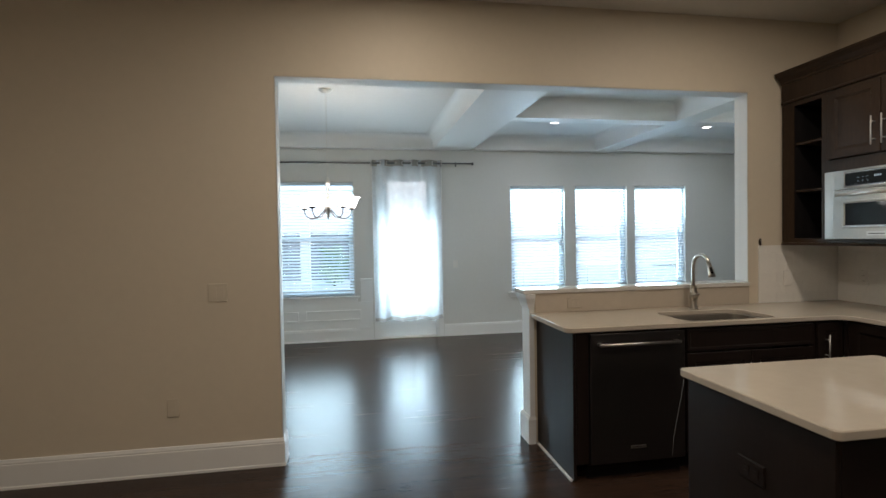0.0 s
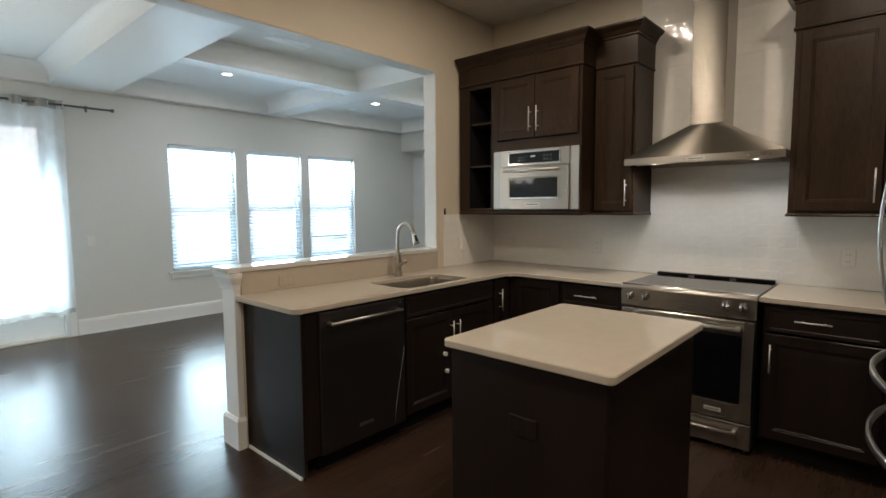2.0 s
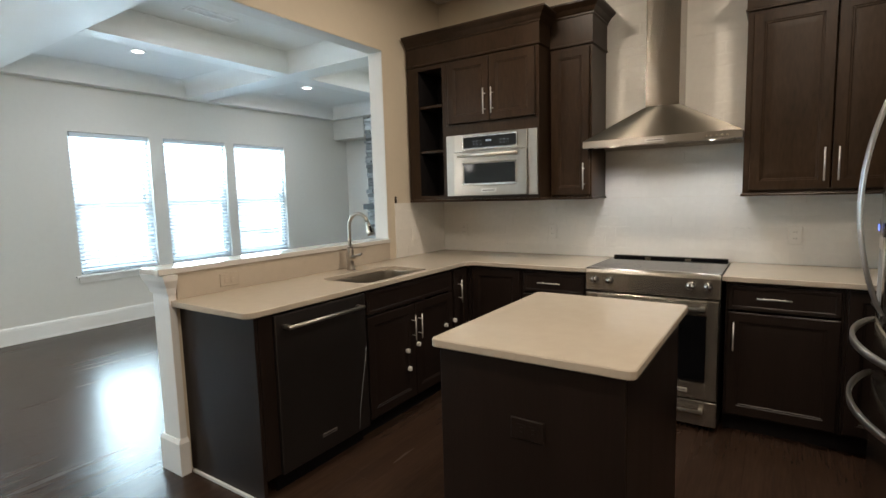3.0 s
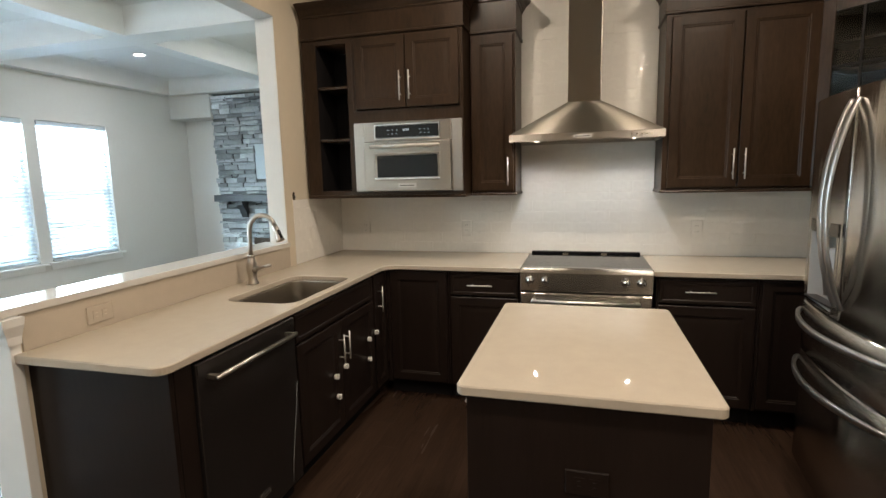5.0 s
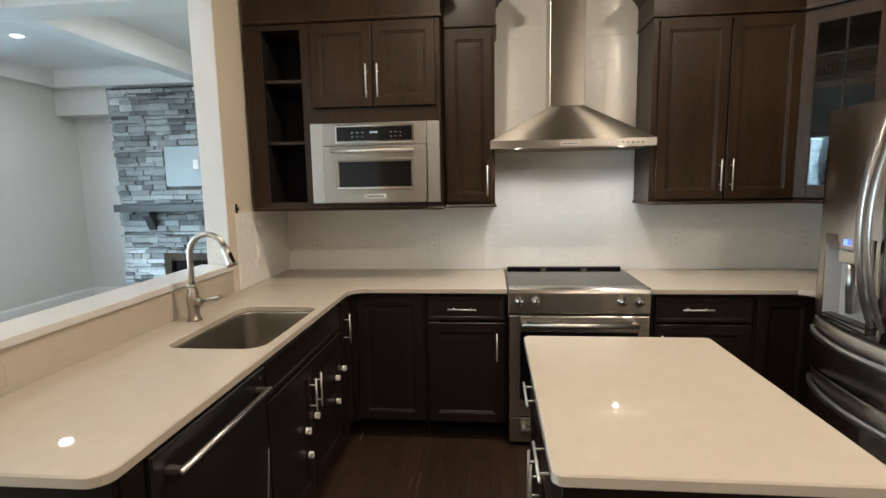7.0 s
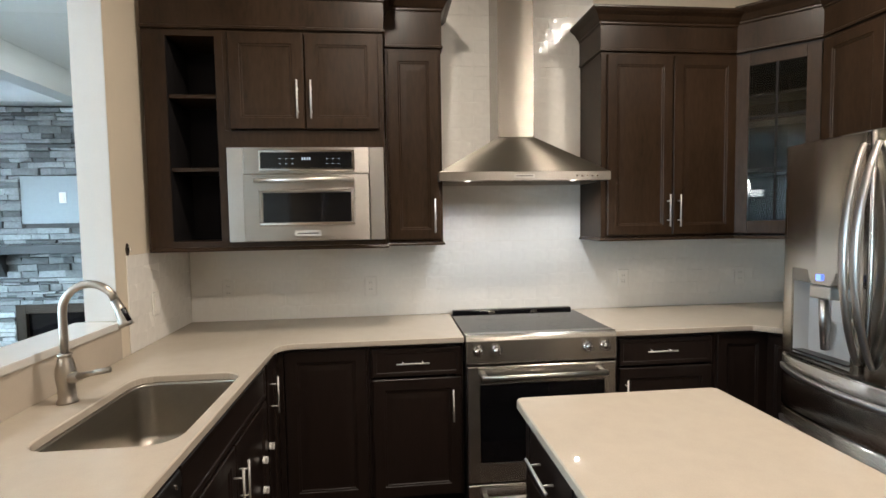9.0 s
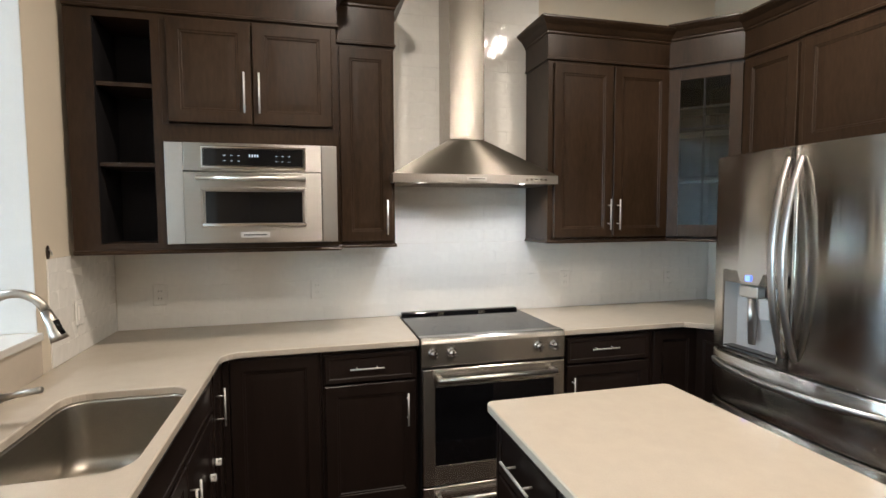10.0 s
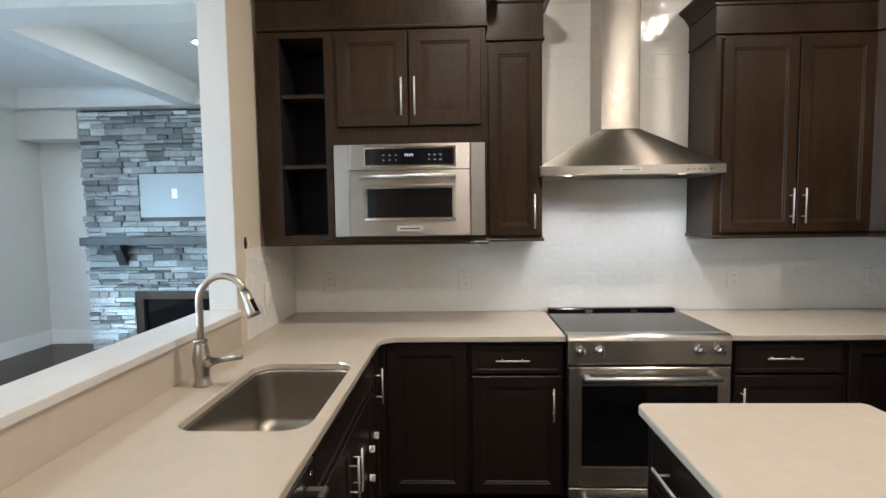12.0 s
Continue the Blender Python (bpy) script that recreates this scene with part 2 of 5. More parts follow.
# ---- mesh helpers ----
def add_box(bm, x0, x1, y0, y1, z0, z1):
    v = [bm.verts.new(p) for p in ((x0, y0, z0), (x1, y0, z0), (x1, y1, z0), (x0, y1, z0), (x0, y0, z1), (x1, y0, z1), (x1, y1, z1), (x0, y1, z1))]
    for f in ((0, 3, 2, 1), (4, 5, 6, 7), (0, 1, 5, 4), (1, 2, 6, 5), (2, 3, 7, 6), (3, 0, 4, 7)):
        bm.faces.new([v[i] for i in f])
    return v


def part(name, bm, mat, parent=None, label="", bevel=0.0, segments=2, smooth=False, m=None, **tags):
    """One bmesh as one mesh object, under a thing or a part."""
    if bevel:
        bmesh.ops.bevel(bm, geom=bm.edges[:], offset=bevel, segments=segments, affect="EDGES", profile=0.6, clamp_overlap=True)
    bm.normal_update()
    data = bpy.data.meshes.new(name)
    bm.to_mesh(data)
    bm.free()
    if smooth:
        for p in data.polygons:
            p.use_smooth = True
    for one in mat if isinstance(mat, (list, tuple)) else (mat,):
        data.materials.append(one)
    ob = new(name, data)
    ob.parent = parent
    if m is not None:
        ob.matrix_local = m
    return tagged(ob, label, **tags)


def slab(name, x0, x1, y0, y1, z0, z1, mat, parent=None, label="", bevel=0.002, **tags):
    bm = bmesh.new()
    add_box(bm, x0, x1, y0, y1, z0, z1)
    return part(name, bm, mat, parent, label, bevel, **tags)


def boxes(name, rows, mat, parent=None, label="", bevel=0.0, **tags):
    bm = bmesh.new()
    for row in rows:
        add_box(bm, *row)
    return part(name, bm, mat, parent, label, bevel, **tags)


def thing(name, m, label, category, group=""):
    ob = new(name)
    ob.empty_display_size = 0.1
    ob.matrix_world = m
    return tagged(ob, label, category, group)


def tube(name, points, radius, mat, parent=None, label="", sides=12, radii=None, **tags):
    """A round bar through points, closed at both ends."""
    bm = bmesh.new()
    pts = [Vector(p) for p in points]
    rings = []
    up = None
    for i, p in enumerate(pts):
        d = (pts[min(i + 1, len(pts) - 1)] - pts[max(i - 1, 0)]).normalized()
        if up is None:
            up = Vector((0, 0, 1)) if abs(d.z) < 0.9 else Vector((1, 0, 0))
        side = d.cross(up).normalized()
        up = side.cross(d).normalized()
        r = radii[i] if radii else radius
        rings.append([bm.verts.new(p + r * (math.cos(a) * side + math.sin(a) * up)) for a in (2 * math.pi * k / sides for k in range(sides))])
    for a, b in zip(rings, rings[1:]):
        for k in range(sides):
            bm.faces.new((a[k], a[(k + 1) % sides], b[(k + 1) % sides], b[k]))
    bm.faces.new(rings[0][::-1])
    bm.faces.new(rings[-1])
    bmesh.ops.recalc_face_normals(bm, faces=bm.faces[:])
    return part(name, bm, mat, parent, label, smooth=True, **tags)


def lathe(name, profile, mat, parent=None, label="", sides=24, m=None, smooth=True, **tags):
    """Rows of radius and height turned round the z axis."""
    bm = bmesh.new()
    rings = [[bm.verts.new((max(r, 0.0004) * math.cos(2 * math.pi * k / sides), max(r, 0.0004) * math.sin(2 * math.pi * k / sides), z)) for k in range(sides)] for r, z in profile]
    for a, b in zip(rings, rings[1:]):
        for k in range(sides):
            bm.faces.new((a[k], a[(k + 1) % sides], b[(k + 1) % sides], b[k]))
    bmesh.ops.recalc_face_normals(bm, faces=bm.faces[:])
    return part(name, bm, mat, parent, label, smooth=smooth, m=m, **tags)


def ring_panel(bm, x0, x1, z0, z1, rings, y=0.0):
    """A front of nested rectangles that faces -y: rows of inset and depth; the last one is filled."""
    made = [[bm.verts.new(p) for p in ((x0 + i, y + d, z0 + i), (x1 - i, y + d, z0 + i), (x1 - i, y + d, z1 - i), (x0 + i, y + d, z1 - i))] for i, d in rings]
    for a, b in zip(made, made[1:]):
        for k in range(4):
            bm.faces.new((a[k], a[(k + 1) % 4], b[(k + 1) % 4], b[k]))
    bm.faces.new(made[-1])
    bm.faces.new(made[0][::-1])


def sweep(name, path, profile, mat, parent=None, label="", closed=False, **tags):
    """A moulding: profile rows (out, up) swept along a level path of x, y, z with mitred corners; out is to the right of the way."""
    bm = bmesh.new()
    pts = [Vector(p) for p in path]
    n = len(pts)
    rings = []
    for i, p in enumerate(pts):
        before = (p - pts[i - 1]).normalized() if closed or i else None
        after = (pts[(i + 1) % n] - p).normalized() if closed or i < n - 1 else None
        before, after = before or after, after or before
        na, nb = Vector((before.y, -before.x, 0)), Vector((after.y, -after.x, 0))
        mid = (na + nb).normalized()
        mid /= max(mid.dot(na), 0.2)
        rings.append([bm.verts.new(p + mid * o + Vector((0, 0, u))) for o, u in profile])
    k = len(profile)
    for a, b in zip(rings, rings[1:] + ([rings[0]] if closed else [])):
        for j in range(k):
            bm.faces.new((a[j], a[(j + 1) % k], b[(j + 1) % k], b[j]))
    if not closed:
        bm.faces.new(rings[0])
        bm.faces.new(rings[-1][::-1])
    bmesh.ops.recalc_face_normals(bm, faces=bm.faces[:])
    return part(name, bm, mat, parent, label, **tags)

# ---- the plan: metres ----
XR, YP, YW, YS = 3.86, 3.55, 7.50, -0.20      # range wall, pass-through wall, window wall, fridge wall
XL, YB, XE = -3.6, -3.2, 6.72                 # far sides that close the place
YP2 = YP + 0.13
CK, CF, BEAM = 3.05, 2.91, 2.72               # kitchen ceiling, coffer ceiling, beam bottoms
OX0, OX1, OZ, LEDGE = -0.33, 3.075, 2.50, 1.05
FLOOR_T = 0.02


def wall(name, rows, mat, label, **tags):
    return boxes(name, rows, mat, None, label, kind="structure", **tags)


bm = bmesh.new()
outline = [(XL - 0.05, -0.02), (OX0, -0.02), (OX0, OZ), (OX1, OZ), (OX1, LEDGE), (1.38, LEDGE), (1.38, -0.02), (XE + 0.15, -0.02), (XE + 0.15, CK + 0.1), (XL - 0.05, CK + 0.1)]
near, far = [bm.verts.new((x, YP, z)) for x, z in outline], [bm.verts.new((x, YP2, z)) for x, z in outline]
bm.faces.new(near)
bm.faces.new(far[::-1])
for i in range(10):
    bm.faces.new((near[i], far[i], far[(i + 1) % 10], near[(i + 1) % 10]))
bmesh.ops.recalc_face_normals(bm, faces=bm.faces[:])
part("wall_pass_through", bm, M_WALL, None, "beige painted wall with a wide opening to the family room", kind="structure")
boxes("opening_lining", [(OX1 - 0.006, OX1 - 0.003, YP + 0.001, YP2 - 0.001, LEDGE + 0.031, OZ - 0.007), (OX0 + 0.003, OX0 + 0.006, YP + 0.001, YP2 - 0.001, 0.18, OZ - 0.007), (OX0 + 0.003, OX1 - 0.003, YP + 0.001, YP2 - 0.001, OZ - 0.006, OZ - 0.003)], M_WALL2, None, "pale painted reveal of the wide opening", kind="structure")
wall("wall_range", [(XR, XR + 0.12, YS - 0.12, YP + 0.05, -0.02, CK + 0.1)], M_WALL, "beige painted wall behind the range")
wall("wall_fridge", [(1.86, XR + 0.05, YS - 0.12, YS, -0.02, CK + 0.1), (1.74, 1.859, YB - 0.05, YS, -0.02, CK + 0.1)], M_WALL, "beige painted wall behind the refrigerator")
wall("wall_back", [(XL - 0.12, 1.80, YB - 0.12, YB, -0.02, CK + 0.1)], M_WALL, "plain beige wall closing the kitchen")
wall("wall_side", [(XL - 0.12, XL, YB - 0.05, YP2 - 0.01, -0.02, CK + 0.1)], M_WALL, "plain beige wall closing the kitchen")


def wall_with_holes(name, x0, x1, y0, y1, z1, holes, mat, label):
    """holes: rows of x0, x1, z0, z1, from left to right."""
    rows, at = [], x0
    for hx0, hx1, hz0, hz1 in holes:
        rows.append((at, hx0, y0, y1, -0.02, z1))
        if hz0 > 0:
            rows.append((hx0, hx1, y0, y1, -0.02, hz0))
        rows.append((hx0, hx1, y0, y1, hz1, z1))
        at = hx1
    rows.append((at, x1, y0, y1, -0.02, z1))
    return wall(name, rows, mat, label)


WINDOWS = [(-0.95, 0.14, 0.64, 2.26), (2.45, 3.31, 0.62, 2.21), (3.48, 4.335, 0.62, 2.21), (4.47, 5.345, 0.62, 2.21)]
DOOR = (0.47, 1.34, 0.0, 2.44)
wall_with_holes("wall_window", -1.76, XE + 0.16, YW, YW + 0.16, CK + 0.1, [WINDOWS[0], DOOR, *WINDOWS[1:]], M_WALL2, "pale painted wall with windows and a glass door")
wall("wall_dining", [(-1.75, -1.6, YP2 - 0.05, YW + 0.05, -0.02, CK + 0.1)], M_WALL2, "pale painted dining room wall")
wall("wall_fireplace", [(XE, XE + 0.14, YP2 - 0.05, YW + 0.05, -0.02, CK + 0.1)], M_WALL2, "pale painted wall beside the stone chimney")
boxes("soffit", [(6.42, XE - 0.003, 6.80, YW - 0.003, 2.40, BEAM - 0.003)], M_WALL2, None, "painted soffit over the alcove", kind="structure")

# ceilings
slab("ceiling", XL - 0.05, XR + 0.05, YB - 0.05, YP + 0.05, CK, CK + 0.09, M_CEILK, None, "flat painted kitchen ceiling", 0, kind="structure")
slab("ceiling", -1.7, XE + 0.05, YP2 - 0.03, YW + 0.05, CF, CF + 0.08, M_CEIL, None, "white coffered ceiling panel", 0, kind="structure")
slab("roof_deck", XL - 0.3, XE + 0.4, YB - 0.3, YW + 0.4, CK + 0.101, CK + 0.2, M_BARK, None, "plain roof deck closing the house", 0, kind="structure")
BX = ((1.28, 1.86), (3.75, 4.03))
boxes("ceiling_beam", [
    (-1.597, XE - 0.003, YW - 0.14, YW - 0.003, BEAM, CF - 0.002), (-1.597, XE - 0.003, YP2 + 0.005, YP2 + 0.14, BEAM, CF - 0.002),
    (-1.597, -1.46, YP2 + 0.143, YW - 0.143, BEAM, CF - 0.002), (6.30, XE - 0.003, YP2 + 0.143, YW - 0.143, BEAM, CF - 0.002),
    (1.28, 1.86, YP2 + 0.143, YW - 0.143, BEAM, CF - 0.002), (3.75, 4.03, YP2 + 0.143, YW - 0.143, BEAM, CF - 0.002),
    (1.863, 3.747, 5.40, 5.60, BEAM, CF - 0.002), (4.033, 6.297, 5.40, 5.60, BEAM, CF - 0.002),
], M_BEAM, None, "white boxed ceiling beams of the coffered ceiling", kind="structure")
CROWN = [(0.12 * (1 - math.cos(radians(9 * k))), 0.165 * math.sin(radians(9 * k))) for k in range(11)] + [(0.12, 0.168), (0, 0.168)]
COFFERS = [(-1.46, 1.28, YP2 + 0.14, YW - 0.14), (1.86, 3.75, YP2 + 0.14, 5.40), (1.86, 3.75, 5.60, YW - 0.14), (4.03, 6.30, YP2 + 0.14, 5.40), (4.03, 6.30, 5.60, YW - 0.14)]
for x0, x1, y0, y1 in COFFERS:
    z = CF - 0.171
    sweep("crown_moulding", [(x0 + 0.001, y0 + 0.001, z), (x0 + 0.001, y1 - 0.001, z), (x1 - 0.001, y1 - 0.001, z), (x1 - 0.001, y0 + 0.001, z)], CROWN, M_BEAM, None, "white crown moulding inside a ceiling coffer", True, kind="structure")

# baseboards
BASE = [(0, 0), (0.018, 0), (0.018, 0.015), (0.014, 0.02), (0.014, 0.145), (0.011, 0.150), (0.012, 0.158), (0.006, 0.175), (0, 0.178)]


def baseboard(path, name="baseboard"):
    return sweep(name, [(x, y, 0.001) for x, y in path], BASE, M_TRIM, None, "white moulded baseboard", kind="structure")


baseboard([(OX0 + 0.002, YP2 + 0.02), (OX0 + 0.002, YP - 0.001), (XL, YP - 0.001)][::-1])
baseboard([(1.42, YW - 0.002), (XE, YW - 0.002), (XE, 6.82)])
baseboard([(-1.6, YP2), (-1.6, YW - 0.002), (0.39, YW - 0.002)])
baseboard([(XE, YP2 + 0.002), (1.4, YP2 + 0.002)])
baseboard([(XL, YB), (XL, YP - 0.02)])

# the breakfast ledge on its half wall, with a trimmed end post
sweep("trim", [(OX1 - 0.002, YP2 + 0.001, LEDGE - 0.06), (1.37, YP2 + 0.001, LEDGE - 0.06)], [(0, 0), (0.012, 0), (0.03, 0.03), (0.05, 0.05), (0.05, 0.058), (0, 0.058)], M_TRIM, None, "white moulding under the ledge", kind="structure")
slab("trim", 1.34, 1.378, YP - 0.01, YP2 + 0.012, 0.001, LEDGE - 0.002, M_TRIM, None, "white painted end post of the half wall", 0.004, kind="structure")
sweep("trim", [(1.378, YP2 + 0.014, 0.001), (1.338, YP2 + 0.014, 0.001), (1.338, YP - 0.012, 0.001), (1.376, YP - 0.012, 0.001)], [(0, 0), (0.016, 0), (0.016, 0.17), (0.006, 0.19), (0, 0.19)], M_TRIM, None, "white plinth of the end post", kind="structure")
sweep("trim", [(1.378, YP2 + 0.014, 0.95), (1.338, YP2 + 0.014, 0.95), (1.338, YP - 0.012, 0.95), (1.376, YP - 0.012, 0.95)], [(0, 0), (0.006, 0), (0.012, 0.03), (0.03, 0.07), (0.036, 0.098), (0, 0.098)], M_TRIM, None, "white cap moulding of the end post", kind="structure")
slab("ledge", 1.296, OX1 - 0.002, YP - 0.02, YP + 0.17, LEDGE, LEDGE + 0.03, M_LEDGE, None, "white quartz ledge on top of the half wall", 0.005, category="ledge")


# ---- windows, door ----
def window(i, x0, x1, z0, z1, broad=False):
    w = thing("window_%d" % i, pose(x0, YW, z0), "", "")
    tagged(w, "white double-hung window with raised slats behind its frame", "window", "", "structure")
    W, H = x1 - x0, z1 - z0
    boxes("window_frame", [(0, 0.035, 0.06, 0.15, 0, H), (W - 0.035, W, 0.06, 0.15, 0, H), (0.035, W - 0.035, 0.06, 0.15, H - 0.035, H), (0.035, W - 0.035, 0.06, 0.15, 0, 0.035)], M_TRIM, w)
    for k, (a, b, y) in enumerate(((H / 2 - 0.02, H - 0.036, 0.115), (0.036, H / 2 + 0.02, 0.08))):
        boxes("sash", [(0.036, 0.08, y, y + 0.03, a, b), (W - 0.08, W - 0.036, y, y + 0.03, a, b), (0.08, W - 0.08, y, y + 0.03, a, a + 0.045), (0.08, W - 0.08, y, y + 0.03, b - 0.045, b)], M_TRIM, w)
        pane = slab("pane", 0.08, W - 0.08, y + 0.012, y + 0.016, a + 0.045, b - 0.045, M_GLASS, w, "clear glass", 0)
        pane.visible_shadow = False
    slab("window_sill", -0.06, W + 0.06, -0.045, 0.06, -0.024, -0.001, M_TRIM, w, "white window sill", 0.004)
    slab("apron", -0.03, W + 0.03, -0.014, -0.002, -0.085, -0.026, M_TRIM, w, "", 0.002)
    return w


def blind(x0, x1, z0, z1, tilt):
    W, H = x1 - x0, z1 - z0
    b = thing("window_blind", pose(x0, YW + 0.028, z0), "white horizontal slatted blind lowered in the window", "blind", "window blinds")
    slab("headrail", 0.004, W - 0.004, -0.025, 0.027, H - 0.05, H - 0.002, M_BLIND, b, "", 0.003)
    slab("bottom_rail", 0.006, W - 0.006, -0.024, 0.024, 0.004, 0.022, M_BLIND, b, "", 0.003)
    n = int((H - 0.08) / 0.044)
    bm = bmesh.new()
    ring = []
    for k in range(5):
        y = -0.025 + 0.0125 * k
        ring.append((y, 0.003 * (1 - ((k - 2) / 2) ** 2)))
    for side, x in enumerate((0.006, W - 0.006)):
        for y, z in ring + [(y, z - 0.003) for y, z in ring[::-1]]:
            bm.verts.new((x, y, z))
    bm.verts.ensure_lookup_table()
    for k in range(10):
        bm.faces.new((bm.verts[k], bm.verts[(k + 1) % 10], bm.verts[10 + (k + 1) % 10], bm.verts[10 + k]))
    bm.faces.new([bm.verts[k] for k in range(10)][::-1])
    bm.faces.new([bm.verts[10 + k] for k in range(10)])
    first = part("slat", bm, M_BLIND, b, m=pose(0, 0, 0.045, tilt))
    for k in range(1, n):
        ob = new("slat", first.data)
        ob.parent = b
        ob.matrix_local = pose(0, 0, 0.045 + 0.044 * k, tilt)
    for x in (0.18, W - 0.18):
        slab("ladder_tape", x - 0.0015, x + 0.0015, -0.0285, -0.0265, 0.01, H - 0.04, M_BLIND, b, "", 0)
    return b


for i, (x0, x1, z0, z1) in enumerate(WINDOWS):
    window(i + 1, x0, x1, z0, z1)
    blind(x0 + 0.01, x1 - 0.01, z0 + 0.005, z1 - 0.005, 24)

dx0, dx1, _, dz = DOOR
door = tagged(thing("door_1", pose(dx0, YW, 0), "", ""), "white patio door with one full pane of glass", "door", "", "structure")
W = dx1 - dx0
boxes("door_frame", [(-0.07, -0.002, -0.016, -0.002, 0.001, dz + 0.07), (W + 0.002, W + 0.07, -0.016, -0.002, 0.001, dz + 0.07), (-0.002, W + 0.002, -0.016, -0.002, dz + 0.002, dz + 0.07), (0, 0.03, 0.0, 0.15, 0.001, dz), (W - 0.03, W, 0.0, 0.15, 0.001, dz), (0.03, W - 0.03, 0.0, 0.15, dz - 0.03, dz)], M_TRIM, door)
boxes("door_leaf", [(0.033, 0.15, 0.07, 0.115, 0.02, dz - 0.033), (W - 0.15, W - 0.033, 0.07, 0.115, 0.02, dz - 0.033), (0.15, W - 0.15, 0.07, 0.115, 0.02, 0.28), (0.15, W - 0.15, 0.07, 0.115, dz - 0.16, dz - 0.033)], M_TRIM, door, "", 0)
slab("pane", 0.15, W - 0.15, 0.09, 0.095, 0.28, dz - 0.16, M_GLASS, door, "clear glass", 0).visible_shadow = False
slab("threshold", 0.0, W, -0.03, 0.16, 0.001, 0.019, M_NICKEL, door, "metal threshold", 0.003)
lathe("door_handle", [(0.0, 0.0), (0.028, 0.0), (0.028, 0.006), (0.01, 0.01), (0.01, 0.04), (0.024, 0.05), (0.026, 0.06), (0.018, 0.072), (0, 0.075)], M_NICKEL, door, "", m=pose(0.085, 0.07, 1.0, 90))


# ---- outside ----
slab("ground", -60, 60, YW + 0.2, 90, -0.30, -0.15, M_GRASS, None, "mown lawn", 0, kind="structure")
slab("patio", -3.5, 14, YW + 0.2, 23.9, -0.147, -0.05, M_CONCRETE, None, "pale concrete patio", 0.01, kind="structure")
for x in (-0.80,):
    p = thing("porch_post", pose(x, 10.2, -0.05), "square white porch post on the patio", "post")
    slab("shaft", -0.09, 0.09, -0.09, 0.09, 0.0, 3.0, M_TRIM, p, "", 0.004)
    slab("base", -0.12, 0.12, -0.12, 0.12, 0.0, 0.2, M_TRIM, p, "", 0.004)
house = thing("neighbour_house", pose(6, 24, -0.15), "white sided house beyond the lawn", "house")
slab("wall", -16, 16, 0, 8, 0, 5.6, M_SIDING, house, "", 0)
bm = bmesh.new()
v = [bm.verts.new(p) for p in ((-16.5, -0.5, 5.6), (16.5, -0.5, 5.6), (16.5, 8.5, 5.6), (-16.5, 8.5, 5.6), (-16.5, 4, 8.2), (16.5, 4, 8.2))]
for f in ((0, 1, 5, 4), (2, 3, 4, 5), (0, 4, 3), (1, 2, 5), (3, 2, 1, 0)):
    bm.faces.new([v[i] for i in f])
part("roof", bm, M_ROOF, house)
fence = thing("fence", pose(-9.0, 19.0, -0.05), "weathered blue-grey board fence beyond the patio", "fence")
for k in range(60):
    slab("board", 0.15 * k, 0.15 * k + 0.143, 0, 0.02, 0.03, 1.72 + 0.01 * (k % 3), M_FENCE, fence, "", 0)
for z in (0.35, 1.35):
    slab("rail", 0, 9.0, 0.021, 0.06, z, z + 0.09, M_FENCE, fence, "", 0)
for k in range(5):
    slab("post", 2.2 * k, 2.2 * k + 0.09, 0.061, 0.15, 0, 1.7, M_FENCE, fence, "", 0)


def bush(x, y, r, h, seed):
    rng = random.Random(seed)
    t = thing("shrub", pose(x, y, -0.15), "leafy green shrub on the lawn", "shrub", "shrubs")
    tube("trunk", [(0, 0, 0), (0.02, 0, h * 0.3), (0.05, 0.03, h * 0.6)], 0.03, M_BARK, t, radii=[0.05, 0.035, 0.02], sides=7)
    bm = bmesh.new()
    for _ in range(1500):
        u, w, q = rng.uniform(-1, 1), rng.uniform(0, 6.283), rng.random() ** 0.4
        p = Vector((r * q * math.sqrt(1 - u * u) * math.cos(w), r * q * math.sqrt(1 - u * u) * math.sin(w), h * 0.55 + h * 0.45 * q * u))
        p *= 0.9 + 0.25 * noise.noise(p * 2.0)
        a = Vector((rng.gauss(0, 1), rng.gauss(0, 1), rng.gauss(0, 1))).normalized()
        b = a.orthogonal().normalized()
        s = 0.05
        bm.faces.new([bm.verts.new(p + s * a), bm.verts.new(p + s * 0.5 * b), bm.verts.new(p - s * a), bm.verts.new(p - s * 0.5 * b)])
    part("crown", bm, M_LEAF, t)


for k, (x, y, r, h) in enumerate(((-0.55, 16.6, 0.55, 1.5), (-3.4, 16.5, 0.9, 1.7))):
    bush(x, y, r, h, k)

# ---- cabinets ----
DOOR_RINGS = [(0, 0.0), (0, -0.017), (0.003, -0.020), (0.052, -0.020), (0.056, -0.0165), (0.062, -0.0165), (0.066, -0.0125), (0.074, -0.0125), (0.098, -0.0138), (0.100, -0.0138)]
DRAWER_RINGS = [(0, 0.0), (0, -0.017), (0.003, -0.020), (0.020, -0.020), (0.024, -0.017), (0.030, -0.017)]


